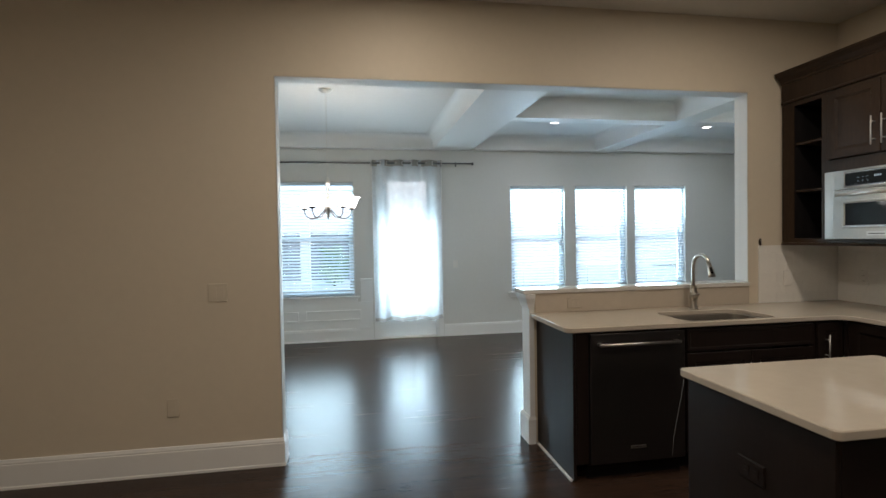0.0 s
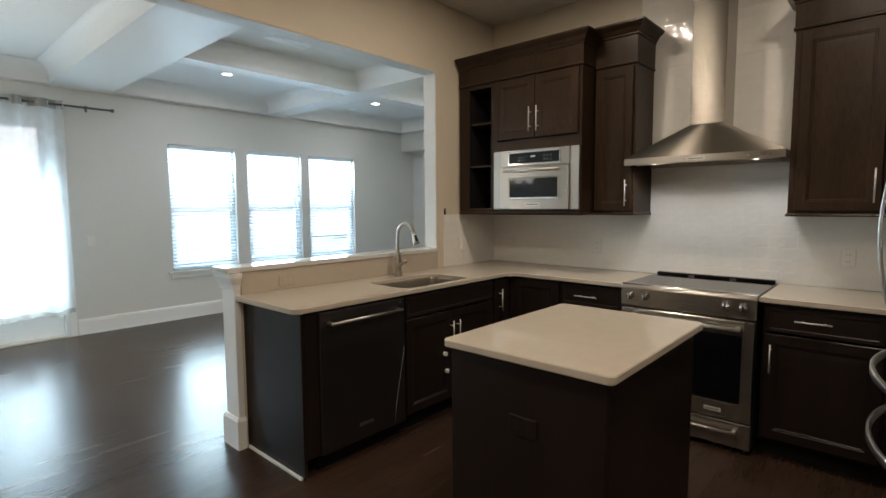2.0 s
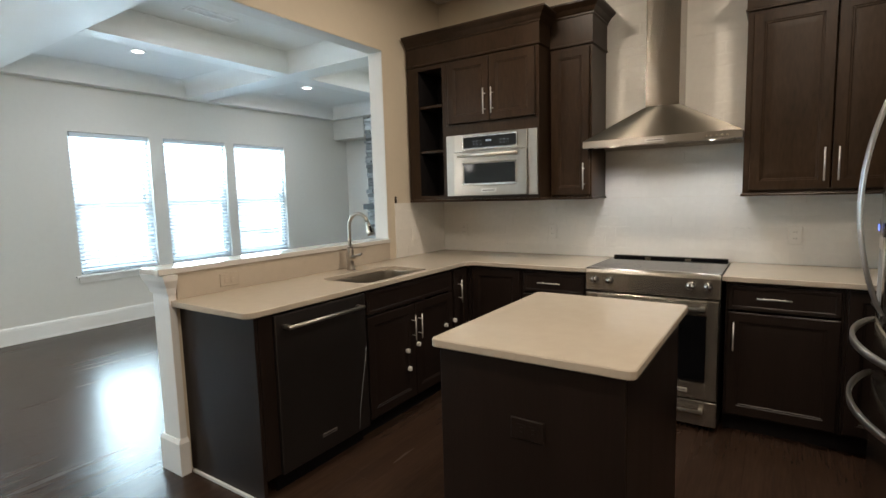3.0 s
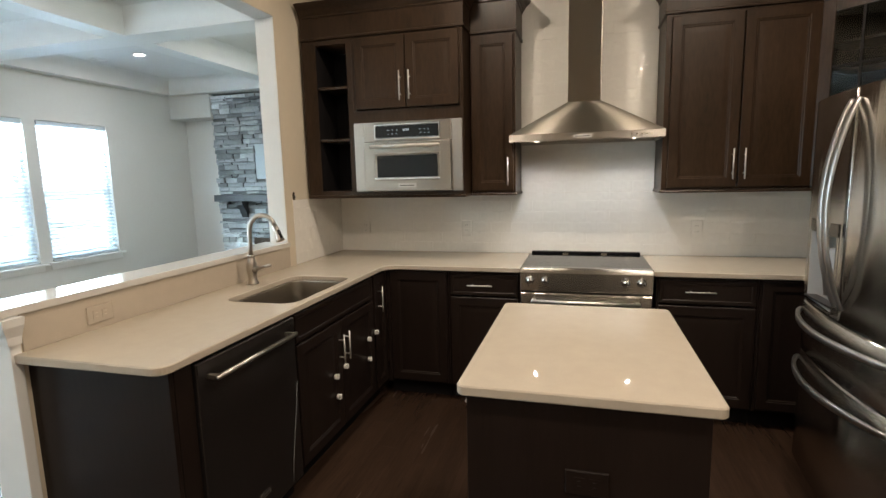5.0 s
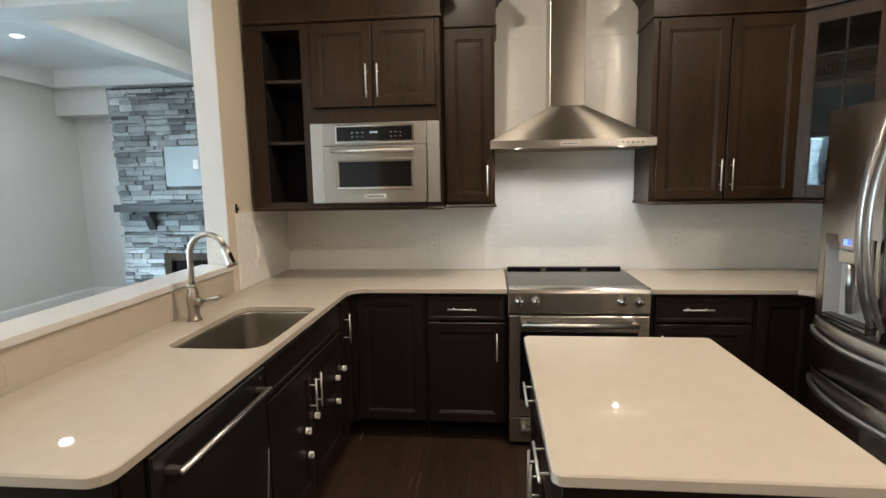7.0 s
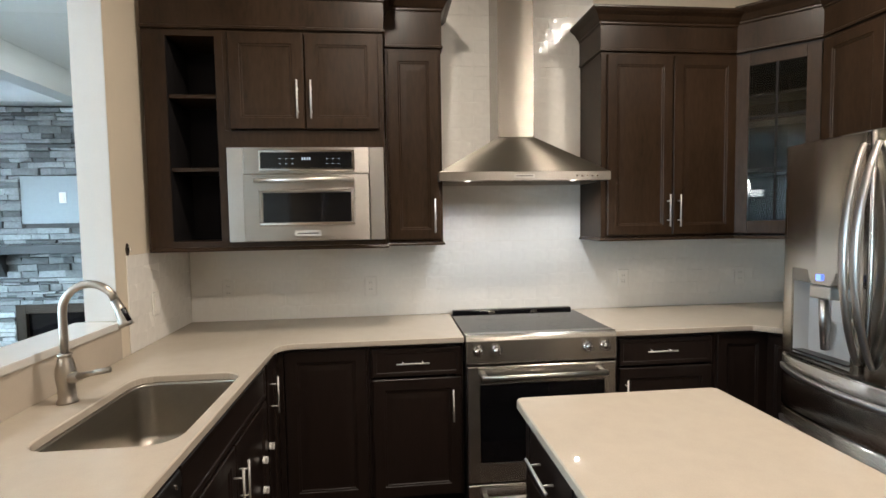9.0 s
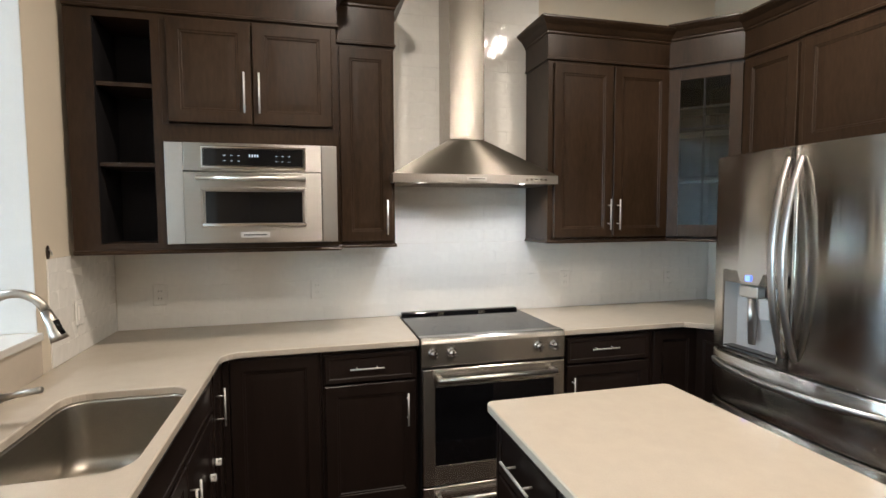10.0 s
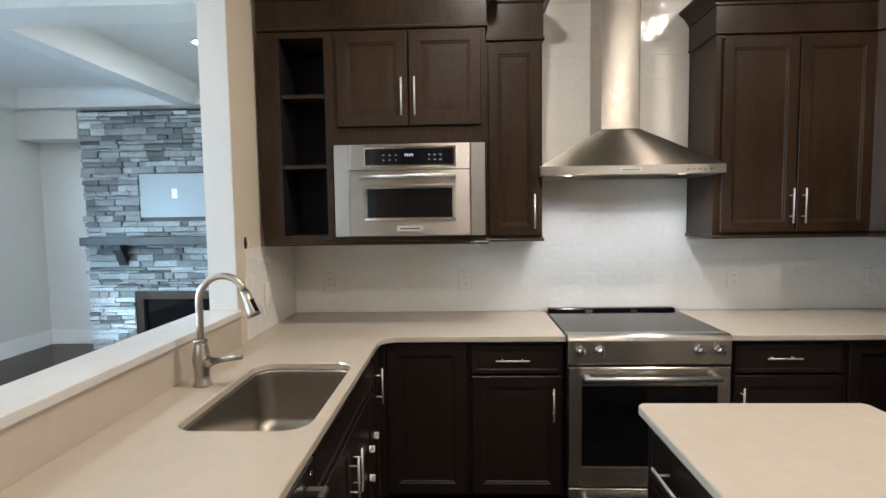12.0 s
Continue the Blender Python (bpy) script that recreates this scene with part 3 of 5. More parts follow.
def bar_handle(parent, x, z, length, upright=True, y=-0.02, out=0.032, r=0.0044, mat=None, label="brushed nickel bar handle"):
    """A straight bar on two posts, as one mesh."""
    bm = bmesh.new()

    def rod(a, b, rr):
        a, b = Vector(a), Vector(b)
        m = Matrix.Translation((a + b) / 2) @ (b - a).to_track_quat("Z", "Y").to_matrix().to_4x4()
        bmesh.ops.create_cone(bm, cap_ends=True, segments=12, radius1=rr, radius2=rr, depth=(b - a).length, matrix=m)

    h = length / 2
    d = (0, 0, 1) if upright else (1, 0, 0)
    c = Vector((x, y - out, z))
    rod(c - h * Vector(d), c + h * Vector(d), r)
    for s in (-0.3, 0.3):
        e = c + s * length * Vector(d)
        rod(e, e + Vector((0, out, 0)), r * 0.8)
    return part("handle", bm, mat or M_BAR, parent, label, smooth=True)


def cab_door(cab, x0, x1, z0, z1, handle=None, rings=None, name="door", mat=None):
    """handle: rows of x, z, length, upright."""
    bm = bmesh.new()
    ring_panel(bm, x0 + 0.0015, x1 - 0.0015, z0 + 0.0015, z1 - 0.0015, rings or DOOR_RINGS)
    d = part(name, bm, mat or M_WOOD, cab)
    if handle:
        bar_handle(d, *handle)
    return d


def body(cab, w, d, z0, z1, toe=0.0, hollow=False, mat=None):
    rows = [(0, 0.018, 0.0, d, z0, z1), (w - 0.018, w, 0.0, d, z0, z1), (0.018, w - 0.018, 0.001, d, z0 + toe, z0 + toe + 0.018), (0.018, w - 0.018, 0.001, d, z1 - 0.018, z1), (0.018, w - 0.018, d - 0.01, d, z0 + toe + 0.018, z1 - 0.018)]
    if toe:
        rows[0] = (0, 0.018, 0.0, d, z0 + toe, z1)
        rows[1] = (w - 0.018, w, 0.0, d, z0 + toe, z1)
    f = 0.035
    rows += [(0.018, f, 0.0, 0.018, z0 + toe + 0.018, z1 - 0.018), (w - f, w - 0.018, 0.0, 0.018, z0 + toe + 0.018, z1 - 0.018)]
    if hollow:
        rows[3] = (0.018, w - 0.018, 0.0, 0.02, z1 - 0.10, z1)
    names = ("side_panel", "side_panel", "bottom_panel", "rail" if hollow else "top_panel", "back_panel", "stile", "stile")
    for n, row in zip(names, rows):
        slab(n, *row, mat or M_WOOD, cab, "", 0)
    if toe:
        slab("toe_kick", 0.0, w, 0.06, 0.075, 0.001, toe - 0.001, M_WOODSHADE, cab, "recessed toe board with its shade put into the colour", 0)


def base_cabinet(m, w, label, fronts, d=0.598, group="base cabinets", top=0.884, full=True):
    """fronts: rows of kind, x0, x1, z0, z1, handle."""
    cab = thing("base_cabinet", m, label, "cabinet", group)
    body(cab, w, d, 0.0, top, 0.105, "sink" in label, M_WOODLOWSHADE)
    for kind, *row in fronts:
        cab_door(cab, *row[:4], handle=row[4] if len(row) > 4 else None, rings=DRAWER_RINGS if kind == "drawer" else None, name=kind, mat=M_WOODLOWSHADE)
    return cab


FACE_Y = 2.955                       # front of the peninsula's carcasses
FACE_X = 3.26                        # front of the carcasses on the range wall


def on_pass(x):
    return pose(x, FACE_Y, 0)


def on_range(y, x=FACE_X):
    return pose(x, y, 0, 0, 0, -90)


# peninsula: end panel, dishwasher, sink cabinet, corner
slab("peninsula_side", 1.395, 1.413, 2.945, YP - 0.003, 0.012, 0.884, M_WOODLOWSHADE, None, "espresso wood end panel of the peninsula", 0.002, category="panel")
slab("end_filler", 1.415, 1.493, FACE_Y - 0.012, FACE_Y + 0.05, 0.105, 0.884, M_WOODLOWSHADE, None, "espresso wood filler strip beside the dishwasher", 0.002, category="panel")
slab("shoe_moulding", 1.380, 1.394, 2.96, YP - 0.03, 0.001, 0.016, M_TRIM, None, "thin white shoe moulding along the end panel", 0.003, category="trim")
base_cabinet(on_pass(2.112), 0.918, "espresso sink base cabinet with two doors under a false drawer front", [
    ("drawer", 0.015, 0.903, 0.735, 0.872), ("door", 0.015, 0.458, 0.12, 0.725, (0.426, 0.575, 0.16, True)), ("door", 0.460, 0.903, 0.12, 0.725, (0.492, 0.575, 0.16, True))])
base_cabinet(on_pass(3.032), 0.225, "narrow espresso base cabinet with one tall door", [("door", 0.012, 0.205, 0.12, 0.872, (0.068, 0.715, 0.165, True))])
slab("corner_filler", 3.2385, 3.2595, 2.9065, 2.9345, 0.105, 0.872, M_WOODLOWSHADE, None, "espresso wood filler strip in the inner corner", 0.001, category="panel")
# range wall
base_cabinet(on_range(2.935), 0.43, "espresso blind corner cabinet front beside the sink run", [("panel", 0.03, 0.42, 0.12, 0.872)])
base_cabinet(on_range(2.502), 0.46, "espresso base cabinet with a drawer over one door", [
    ("drawer", 0.012, 0.448, 0.725, 0.865, (0.21, 0.797, 0.16, False)), ("door", 0.012, 0.448, 0.12, 0.715, (0.405, 0.58, 0.16, True))])
base_cabinet(on_range(1.250), 0.53, "espresso base cabinet with a drawer over one door beside the range", [
    ("drawer", 0.012, 0.518, 0.725, 0.865, (0.23, 0.803, 0.16, False)), ("door", 0.012, 0.518, 0.12, 0.715, (0.045, 0.58, 0.16, True))])
base_cabinet(on_range(0.717), 0.31, "plain espresso corner base cabinet", [("panel", 0.012, 0.298, 0.12, 0.872)])
base_cabinet(pose(3.258, 0.405, 0, 0, 0, 180), 0.345, "espresso base cabinet on the refrigerator wall", [("door", 0.015, 0.330, 0.12, 0.872)])


def worktop(name, outline, z0, z1, mat, label, hole=None, radius=0.03, steps=6, corner=None):
    """A slab from an outline with rounded corners; hole: x0, x1, y0, y1, radius."""
    def rounded(pts, rr):
        out = []
        n = len(pts)
        for i, p in enumerate(pts):
            r = rr[i] if isinstance(rr, (list, tuple)) else rr
            p = Vector(p)
            a, b = (Vector(pts[i - 1]) - p).normalized(), (Vector(pts[(i + 1) % n]) - p).normalized()
            if r <= 0:
                out.append(p)
                continue
            s, e, c = p + a * r, p + b * r, p + (a + b) * r
            for k in range(steps + 1):
                t = k / steps * math.pi / 2
                out.append(c - b * r * math.cos(t) - a * r * math.sin(t))
        return out
    bm = bmesh.new()
    loops = [rounded(outline, radius)]
    if hole:
        x0, x1, y0, y1, r = hole
        loops.append(rounded([(x0, y0), (x1, y0), (x1, y1), (x0, y1)], r))
    edge = 0.004
    for k, loop in enumerate(loops):
        n = len(loop)
        area = sum(loop[i].x * loop[(i + 1) % n].y - loop[(i + 1) % n].x * loop[i].y for i in range(n))
        sign = (1 if area > 0 else -1) * (1 if k == 0 else -1)
        def inset(d):
            res = []
            for i, p in enumerate(loop):
                e1, e2 = (p - loop[i - 1]), (loop[(i + 1) % n] - p)
                nn = Vector((-(e1.y + e2.y), e1.x + e2.x)).normalized() * sign
                res.append(p + nn * d)
            return res
        tiers = [(edge, z0), (0, z0 + edge), (0, z1 - edge), (edge, z1)]
        rows = [[bm.verts.new((*p, z)) for p in inset(d)] for d, z in tiers]
        for a, b in zip(rows, rows[1:]):
            for i in range(n):
                bm.faces.new((a[i], a[(i + 1) % n], b[(i + 1) % n], b[i]))
    bm.edges.ensure_lookup_table()
    for z in (z0, z1):
        edges = [e for e in bm.edges if all(abs(v.co.z - z) < 1e-6 for v in e.verts)]
        bmesh.ops.triangle_fill(bm, edges=edges, use_beauty=True)
    bmesh.ops.recalc_face_normals(bm, faces=bm.faces[:])
    return part(name, bm, mat, None, label, category="worktop")


SINK = (2.163, 2.803, 2.968, 3.352, 0.075)
worktop("worktop", [(1.35, 2.925), (3.225, 2.925), (3.225, 2.038), (XR - 0.003, 2.038), (XR - 0.003, YP - 0.003), (1.35, YP - 0.003)], 0.885, 0.915, M_QUARTZ, "pale speckled quartz worktop round the corner with a sink cut-out", SINK, [0.05, 0.085, 0.004, 0, 0, 0])
worktop("worktop", [(3.225, 1.268), (3.225, 0.52), (3.11, 0.405), (2.910, 0.405), (2.910, YS + 0.012), (XR - 0.003, YS + 0.012), (XR - 0.003, 1.268)], 0.885, 0.915, M_QUARTZ, "pale quartz worktop beside the range", None, 0)
worktop("island_top", [(1.422, 1.318), (2.36, 1.318), (2.36, 2.003), (1.422, 2.003)], 0.887, 0.917, M_QUARTZ, "pale quartz island top with rounded corners", None, 0.025)


def island():
    isl = thing("kitchen_island", pose(1.45, 1.35, 0), "espresso wood kitchen island with drawers on its long side", "kitchen island")
    w, d = 0.875, 0.628
    boxes("body", [(0.02, w - 0.02, 0.02, d - 0.02, 0.09, 0.884)], M_WOODLOWSHADE, isl)
    slab("toe_kick", 0.05, w - 0.05, 0.05, d - 0.07, 0.001, 0.088, M_WOODSHADE, isl, "", 0)
    slab("end_panel", 0.0, 0.018, 0.0, d, 0.001, 0.884, M_WOODLOWSHADE, isl, "", 0.002)
    slab("end_panel", w - 0.018, w, 0.0, d, 0.001, 0.884, M_WOODLOWSHADE, isl, "", 0.002)
    slab("back_panel", 0.02, w - 0.02, 0.0, 0.018, 0.001, 0.884, M_WOODLOWSHADE, isl, "", 0.002)
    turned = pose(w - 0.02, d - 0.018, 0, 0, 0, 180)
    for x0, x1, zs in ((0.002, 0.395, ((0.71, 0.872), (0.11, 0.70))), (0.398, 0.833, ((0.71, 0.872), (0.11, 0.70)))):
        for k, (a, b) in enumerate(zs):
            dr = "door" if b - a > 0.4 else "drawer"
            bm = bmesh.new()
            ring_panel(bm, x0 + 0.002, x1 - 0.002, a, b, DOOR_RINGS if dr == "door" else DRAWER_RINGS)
            ob = part(dr, bm, M_WOODLOWSHADE, isl)
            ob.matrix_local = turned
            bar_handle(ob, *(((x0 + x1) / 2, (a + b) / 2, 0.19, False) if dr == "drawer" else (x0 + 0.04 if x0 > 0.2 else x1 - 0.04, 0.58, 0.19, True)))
    outlet_plate(isl, pose(0.0, 0.30, 0.66, 0, 90, -90), M_WOODLOWSHADE, "dark outlet plate")


def outlet_plate(parent, m, mat, label, kind="duplex", top=False):
    """A wall plate in its own x and z, front to -y."""
    if top:
        parent = thing("wall_outlet" if kind == "duplex" else "light_switch", m, label, "outlet" if kind == "duplex" else "switch")
        m = Matrix.Identity(4)
    w = 0.07 if kind != "double" else 0.115
    bm = bmesh.new()
    ring_panel(bm, -w / 2, w / 2, -0.057, 0.057, [(0, 0), (0, -0.003), (0.003, -0.0055)])
    plate = part("plate", bm, mat, parent, "" if top else label, m=m)
    if kind == "duplex":
        rows = [(-0.016, 0.016, -0.0075, -0.0055, z - 0.014, z + 0.014) for z in (-0.02, 0.02)]
        for row in rows:
            slab("socket", *row, mat, plate if top else parent, "", 0, m=m if not top else None)
        slots = [(s * 0.007 - 0.0012, s * 0.007 + 0.0012, -0.0082, -0.0076, z - 0.004, z + 0.005) for z in (-0.02, 0.02) for s in (-1, 1)]
        for row in slots:
            slab("slot", *row, M_WALL if mat in (M_QUARTZ, M_PLATE) else M_DARKST, plate if top else parent, "", 0, m=m if not top else None)
    else:
        n = 2 if kind == "double" else 1
        for k in range(n):
            c = (k - (n - 1) / 2) * 0.046
            boxes("rocker", [(c - 0.016, c + 0.016, -0.009, -0.0055, -0.033, 0.033)], mat, plate if top else parent, "", 0)
    return plate


island()


# ---- wall cabinets ----
def crown(cab, path, z0, z1):
    """Frieze board and crown moulding round the top of a cabinet; path runs with the outside on the right."""
    sweep("frieze", [(x, y, z0) for x, y in path], [(-0.018, 0), (0.006, 0), (0.012, 0.004), (0.012, 0.014), (0.006, 0.018), (0.006, z1 - z0 - 0.085), (-0.018, z1 - z0 - 0.085)], M_WOOD, cab)
    z = z1 - 0.084
    sweep("crown", [(x, y, z) for x, y in path], [(-0.018, 0), (0.010, 0), (0.014, 0.006), (0.014, 0.014), (0.022, 0.022), (0.036, 0.045), (0.058, 0.062), (0.064, 0.070), (0.068, 0.072), (0.068, 0.084), (-0.018, 0.084)], M_WOOD, cab)


def light_rail(cab, path, z):
    sweep("light_rail", [(x, y, z) for x, y in path], [(-0.018, 0), (0.008, 0), (0.010, 0.008), (0.004, 0.018), (-0.018, 0.018)], M_WOOD, cab)


UP0, UP1, UPT = 1.372, 2.40, 2.63
MWX = 3.345
mw = thing("microwave_cabinet", pose(MWX, 3.535, 0, 0, 0, -90), "espresso wall cabinet with open shelves and two doors over a microwave", "cabinet", "wall cabinets")
W, D = 1.13, XR - MWX - 0.003
mw_rows = [
    (0.012, 0.115, 0, D, UP0, UP1), (0.34, 0.375, 0, D, UP0, UP1), (W - 0.018, W, 0, D, UP0, UP1),
    (0.115, 0.34, 0, D, UP0, UP0 + 0.03), (0.115, 0.34, 0, D, UP1 - 0.03, UP1), (0.115, 0.34, D - 0.25, D, UP0 + 0.03, UP1 - 0.03),
    (0.375, W - 0.018, 0, D, UP0, UP0 + 0.022), (0.375, W - 0.018, 0, D, 1.852, 1.93), (0.375, W - 0.018, 0, D, UP1 - 0.02, UP1), (0.375, W - 0.018, D - 0.02, D, UP0 + 0.022, 1.852), (0.375, W - 0.018, D - 0.02, D, 1.93, UP1 - 0.02),
]
for n, row in zip(("side_panel", "divider", "side_panel", "bottom_panel", "top_panel", "back_panel", "bottom_panel", "divider", "top_panel", "back_panel", "back_panel"), mw_rows):
    slab(n, *row, M_WOOD, mw, "", 0)
# Thin sheets in the darkened wood paint the shade inside the open shelves.
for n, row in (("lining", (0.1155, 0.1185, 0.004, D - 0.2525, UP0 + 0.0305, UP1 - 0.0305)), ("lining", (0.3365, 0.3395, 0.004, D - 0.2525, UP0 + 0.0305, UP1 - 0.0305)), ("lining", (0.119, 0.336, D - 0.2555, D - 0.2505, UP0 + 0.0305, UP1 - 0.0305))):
    slab(n, *row, M_WOODSHADE, mw, "", 0)
slab("stile", 0.3755, 0.404, 0.0, 0.018, 1.9305, UP1 - 0.0205, M_WOOD, mw, "", 0)
slab("stile", W - 0.034, W - 0.0185, 0.0, 0.018, 1.9305, UP1 - 0.0205, M_WOOD, mw, "", 0)
for z in (1.738, 2.083):
    slab("shelf", 0.119, 0.336, 0.012, D - 0.256, z, z + 0.018, M_WOOD, mw, "", 0.001)
cab_door(mw, 0.40, 0.752, 1.935, 2.39, (0.722, 2.07, 0.18, True))
cab_door(mw, 0.756, 1.108, 1.935, 2.39, (0.786, 2.07, 0.18, True))
crown(mw, [(0.012, 0.0), (W, 0.0), (W, D)], UP1 + 0.002, UPT)
light_rail(mw, [(0.012, 0.0), (W, 0.0), (W, D)], UP0 - 0.019)

sk = thing("narrow_wall_cabinet", pose(3.53, 2.397, 0, 0, 0, -90), "narrow espresso wall cabinet with one tall door and its own crown", "cabinet", "wall cabinets")
W2, D2 = 0.295, XR - 3.53 - 0.003
body(sk, W2, D2, UP0, 2.39)
cab_door(sk, 0.012, W2 - 0.012, UP0 + 0.012, 2.375, (W2 - 0.045, 1.51, 0.18, True))
crown(sk, [(0.0, 0.0), (W2, 0.0), (W2, D2)], 2.392, 2.665)
light_rail(sk, [(0.0, 0.0), (W2, 0.0), (W2, D2)], UP0 - 0.019)

rc = thing("wall_cabinet", pose(3.55, 1.205, 0, 0, 0, -90), "espresso wall cabinet with two tall doors beside the hood", "cabinet", "wall cabinets")
W3, D3 = 0.80, XR - 3.55 - 0.003
body(rc, W3, D3, UP0, 2.40)
cab_door(rc, 0.03, 0.414, UP0 + 0.012, 2.385, (0.385, 1.52, 0.18, True))
cab_door(rc, 0.418, 0.795, UP0 + 0.012, 2.385, (0.447, 1.52, 0.18, True))
crown(rc, [(0.0, D3), (0.0, 0.0), (W3, 0.0)], 2.402, UPT)
light_rail(rc, [(0.0, D3), (0.0, 0.0), (W3, 0.0)], UP0 - 0.019)

# corner cabinet with a glass door
R2 = 0.3975
gc = thing("corner_glass_cabinet", pose(3.55, 0.402, 0, 0, 0, -135), "espresso corner wall cabinet with a glazed door and shelves inside", "cabinet", "wall cabinets")
k = 0.3065
for name, z0, z1 in (("bottom_panel", UP0, UP0 + 0.018), ("top_panel", 2.382, 2.40)):
    bm = bmesh.new()
    pts = [(0, 0.001), (R2, 0.001), (R2 + k * 0.707, k * 0.707), (R2 / 2, 0.63), (-k * 0.707, k * 0.707)]
    lo, hi = [bm.verts.new((x, y, z0)) for x, y in pts], [bm.verts.new((x, y, z1)) for x, y in pts]
    bm.faces.new(lo[::-1])
    bm.faces.new(hi)
    for i in range(5):
        bm.faces.new((lo[i], lo[(i + 1) % 5], hi[(i + 1) % 5], hi[i]))
    part(name, bm, M_WOODSHADE, gc)
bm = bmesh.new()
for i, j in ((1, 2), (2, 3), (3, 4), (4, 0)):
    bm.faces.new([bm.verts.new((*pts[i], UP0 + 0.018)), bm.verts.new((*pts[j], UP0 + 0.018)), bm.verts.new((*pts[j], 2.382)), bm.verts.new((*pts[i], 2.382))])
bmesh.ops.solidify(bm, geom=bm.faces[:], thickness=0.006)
part("lining", bm, M_WOODSHADE, gc)
G0, G1, GX = 1.456, 2.319, 0.068
fr = [(0.004, GX, -0.02, 0.0, UP0 + 0.012, 2.385), (R2 - GX, R2 - 0.004, -0.02, 0.0, UP0 + 0.012, 2.385), (GX, R2 - GX, -0.02, 0.0, UP0 + 0.012, G0), (GX, R2 - GX, -0.02, 0.0, G1, 2.385)]
gd = boxes("door", fr, M_WOOD, gc, "", 0.003)
slab("pane", GX, R2 - GX, -0.010, -0.007, G0, G1, M_CABGLASS, gd, "clear glass pane", 0)
mz = [(R2 / 2 - 0.006, R2 / 2 + 0.006, -0.017, -0.011, G0, G1)] + [(GX, R2 - GX, -0.0165, -0.0112, z - 0.006, z + 0.006) for z in (1.742, 2.032)]
for row in mz:
    slab("muntin", *row, M_WOODSHADE, gd, "", 0)
for z in (1.72, 2.015, 2.15):
    slab("shelf", 0.03, R2 - 0.03, 0.02, 0.26, z, z + 0.016, M_WOOD, gc, "", 0.001)
crown(gc, [(0.0, 0.0), (R2, 0.0)], 2.402, UPT + 0.015)
light_rail(gc, [(0.0, 0.0), (R2, 0.0)], UP0 - 0.019)

# refrigerator wall cabinets
nc = thing("narrow_wall_cabinet", pose(3.266, 0.12, 0, 0, 0, 180), "espresso wall cabinet with one door above the worktop", "cabinet", "wall cabinets")
body(nc, 0.352, 0.317, UP0, 2.40)
cab_door(nc, 0.012, 0.345, UP0 + 0.012, 2.385, (0.31, 1.52, 0.18, True))
crown(nc, [(0.0, 0.0), (0.352, 0.0)], 2.402, UPT + 0.003)
oc = thing("wall_cabinet", pose(2.910, 0.13, 0, 0, 0, 180), "espresso cabinet with two doors above the refrigerator", "cabinet", "wall cabinets")
body(oc, 0.98, 0.327, 1.845, 2.40)
cab_door(oc, 0.03, 0.482, 1.857, 2.385, (0.452, 1.99, 0.18, True))
cab_door(oc, 0.486, 0.95, 1.857, 2.385, (0.516, 1.99, 0.18, True))
crown(oc, [(0.0, 0.0), (0.98, 0.0), (0.98, 0.327)], 2.402, UPT)
slab("tall_panel", 1.908, 1.926, YS + 0.003, 0.50, 0.001, 2.40, M_WOOD, None, "tall espresso panel beside the refrigerator", 0.002, category="panel")

# ---- kitchen things ----
def label_plate(parent, x, y, z, w, h, mat=None):
    """A small raised maker's plate with plain bars for writing that cannot be read; front to -y."""
    p = boxes("plate", [(x - w / 2, x + w / 2, y - 0.003, y, z - h / 2, z + h / 2)], mat or M_BAR, parent, "", 0.001)
    slab("mark", x - w * 0.4, x + w * 0.4, y - 0.0036, y - 0.0031, z - h * 0.10, z + h * 0.10, M_DARKST, p, "", 0)
    return p


# built-in microwave oven
mo = thing("microwave_oven", pose(MWX, 3.154, 1.396, 0, 0, -90), "stainless steel built-in microwave oven with a drop door", "microwave oven")
W, H = 0.742, 0.452
boxes("case", [(0.02, W - 0.02, 0.0, 0.42, 0.004, H - 0.004)], M_DARKST, mo)
for x0, x1 in ((0.0, 0.074), (W - 0.070, W)):
    slab("trim_strip", x0, x1, -0.020, -0.001, 0.0, H, M_MATTE, mo, "", 0.003)
slab("control_panel", 0.076, W - 0.072, -0.026, -0.001, 0.326, H, M_STEEL, mo, "", 0.004)
bm = bmesh.new()
ring_panel(bm, 0.148, 0.600, 0.338, 0.438, [(0, 0.0), (0, -0.006), (0.003, -0.009), (0.008, -0.009), (0.012, -0.006)], y=-0.026)
part("bezel", bm, M_CHROME, mo)
disp = slab("display", 0.161, 0.587, -0.036, -0.0322, 0.351, 0.425, M_BLACK, mo, "", 0)
keys = []
for cx in (0.248, 0.278, 0.308, 0.470, 0.498, 0.526):
    for cz in (0.372, 0.396):
        keys.append((cx - 0.005, cx + 0.005, -0.0368, -0.0361, cz - 0.001, cz + 0.001))
for row in keys:
    slab("key_mark", *row, M_WHITEDISP, disp, "", 0)
for k in range(4):
    slab("clock_digit", 0.352 + 0.0115 * k, 0.3575 + 0.0115 * k, -0.0368, -0.0361, 0.390, 0.402, M_WHITEDISP, disp, "", 0)
bm = bmesh.new()
ring_panel(bm, 0.076, W - 0.072, 0.002, 0.322, [(0, 0.0), (0, -0.037), (0.003, -0.040), (0.070, -0.040), (0.074, -0.043), (0.080, -0.043), (0.086, -0.037)], y=0.0)
md = part("door", bm, M_STEEL, mo)
slab("window", 0.165, W - 0.161, -0.0385, -0.0372, 0.092, 0.234, M_BLACK, md, "dark oven window glass", 0)
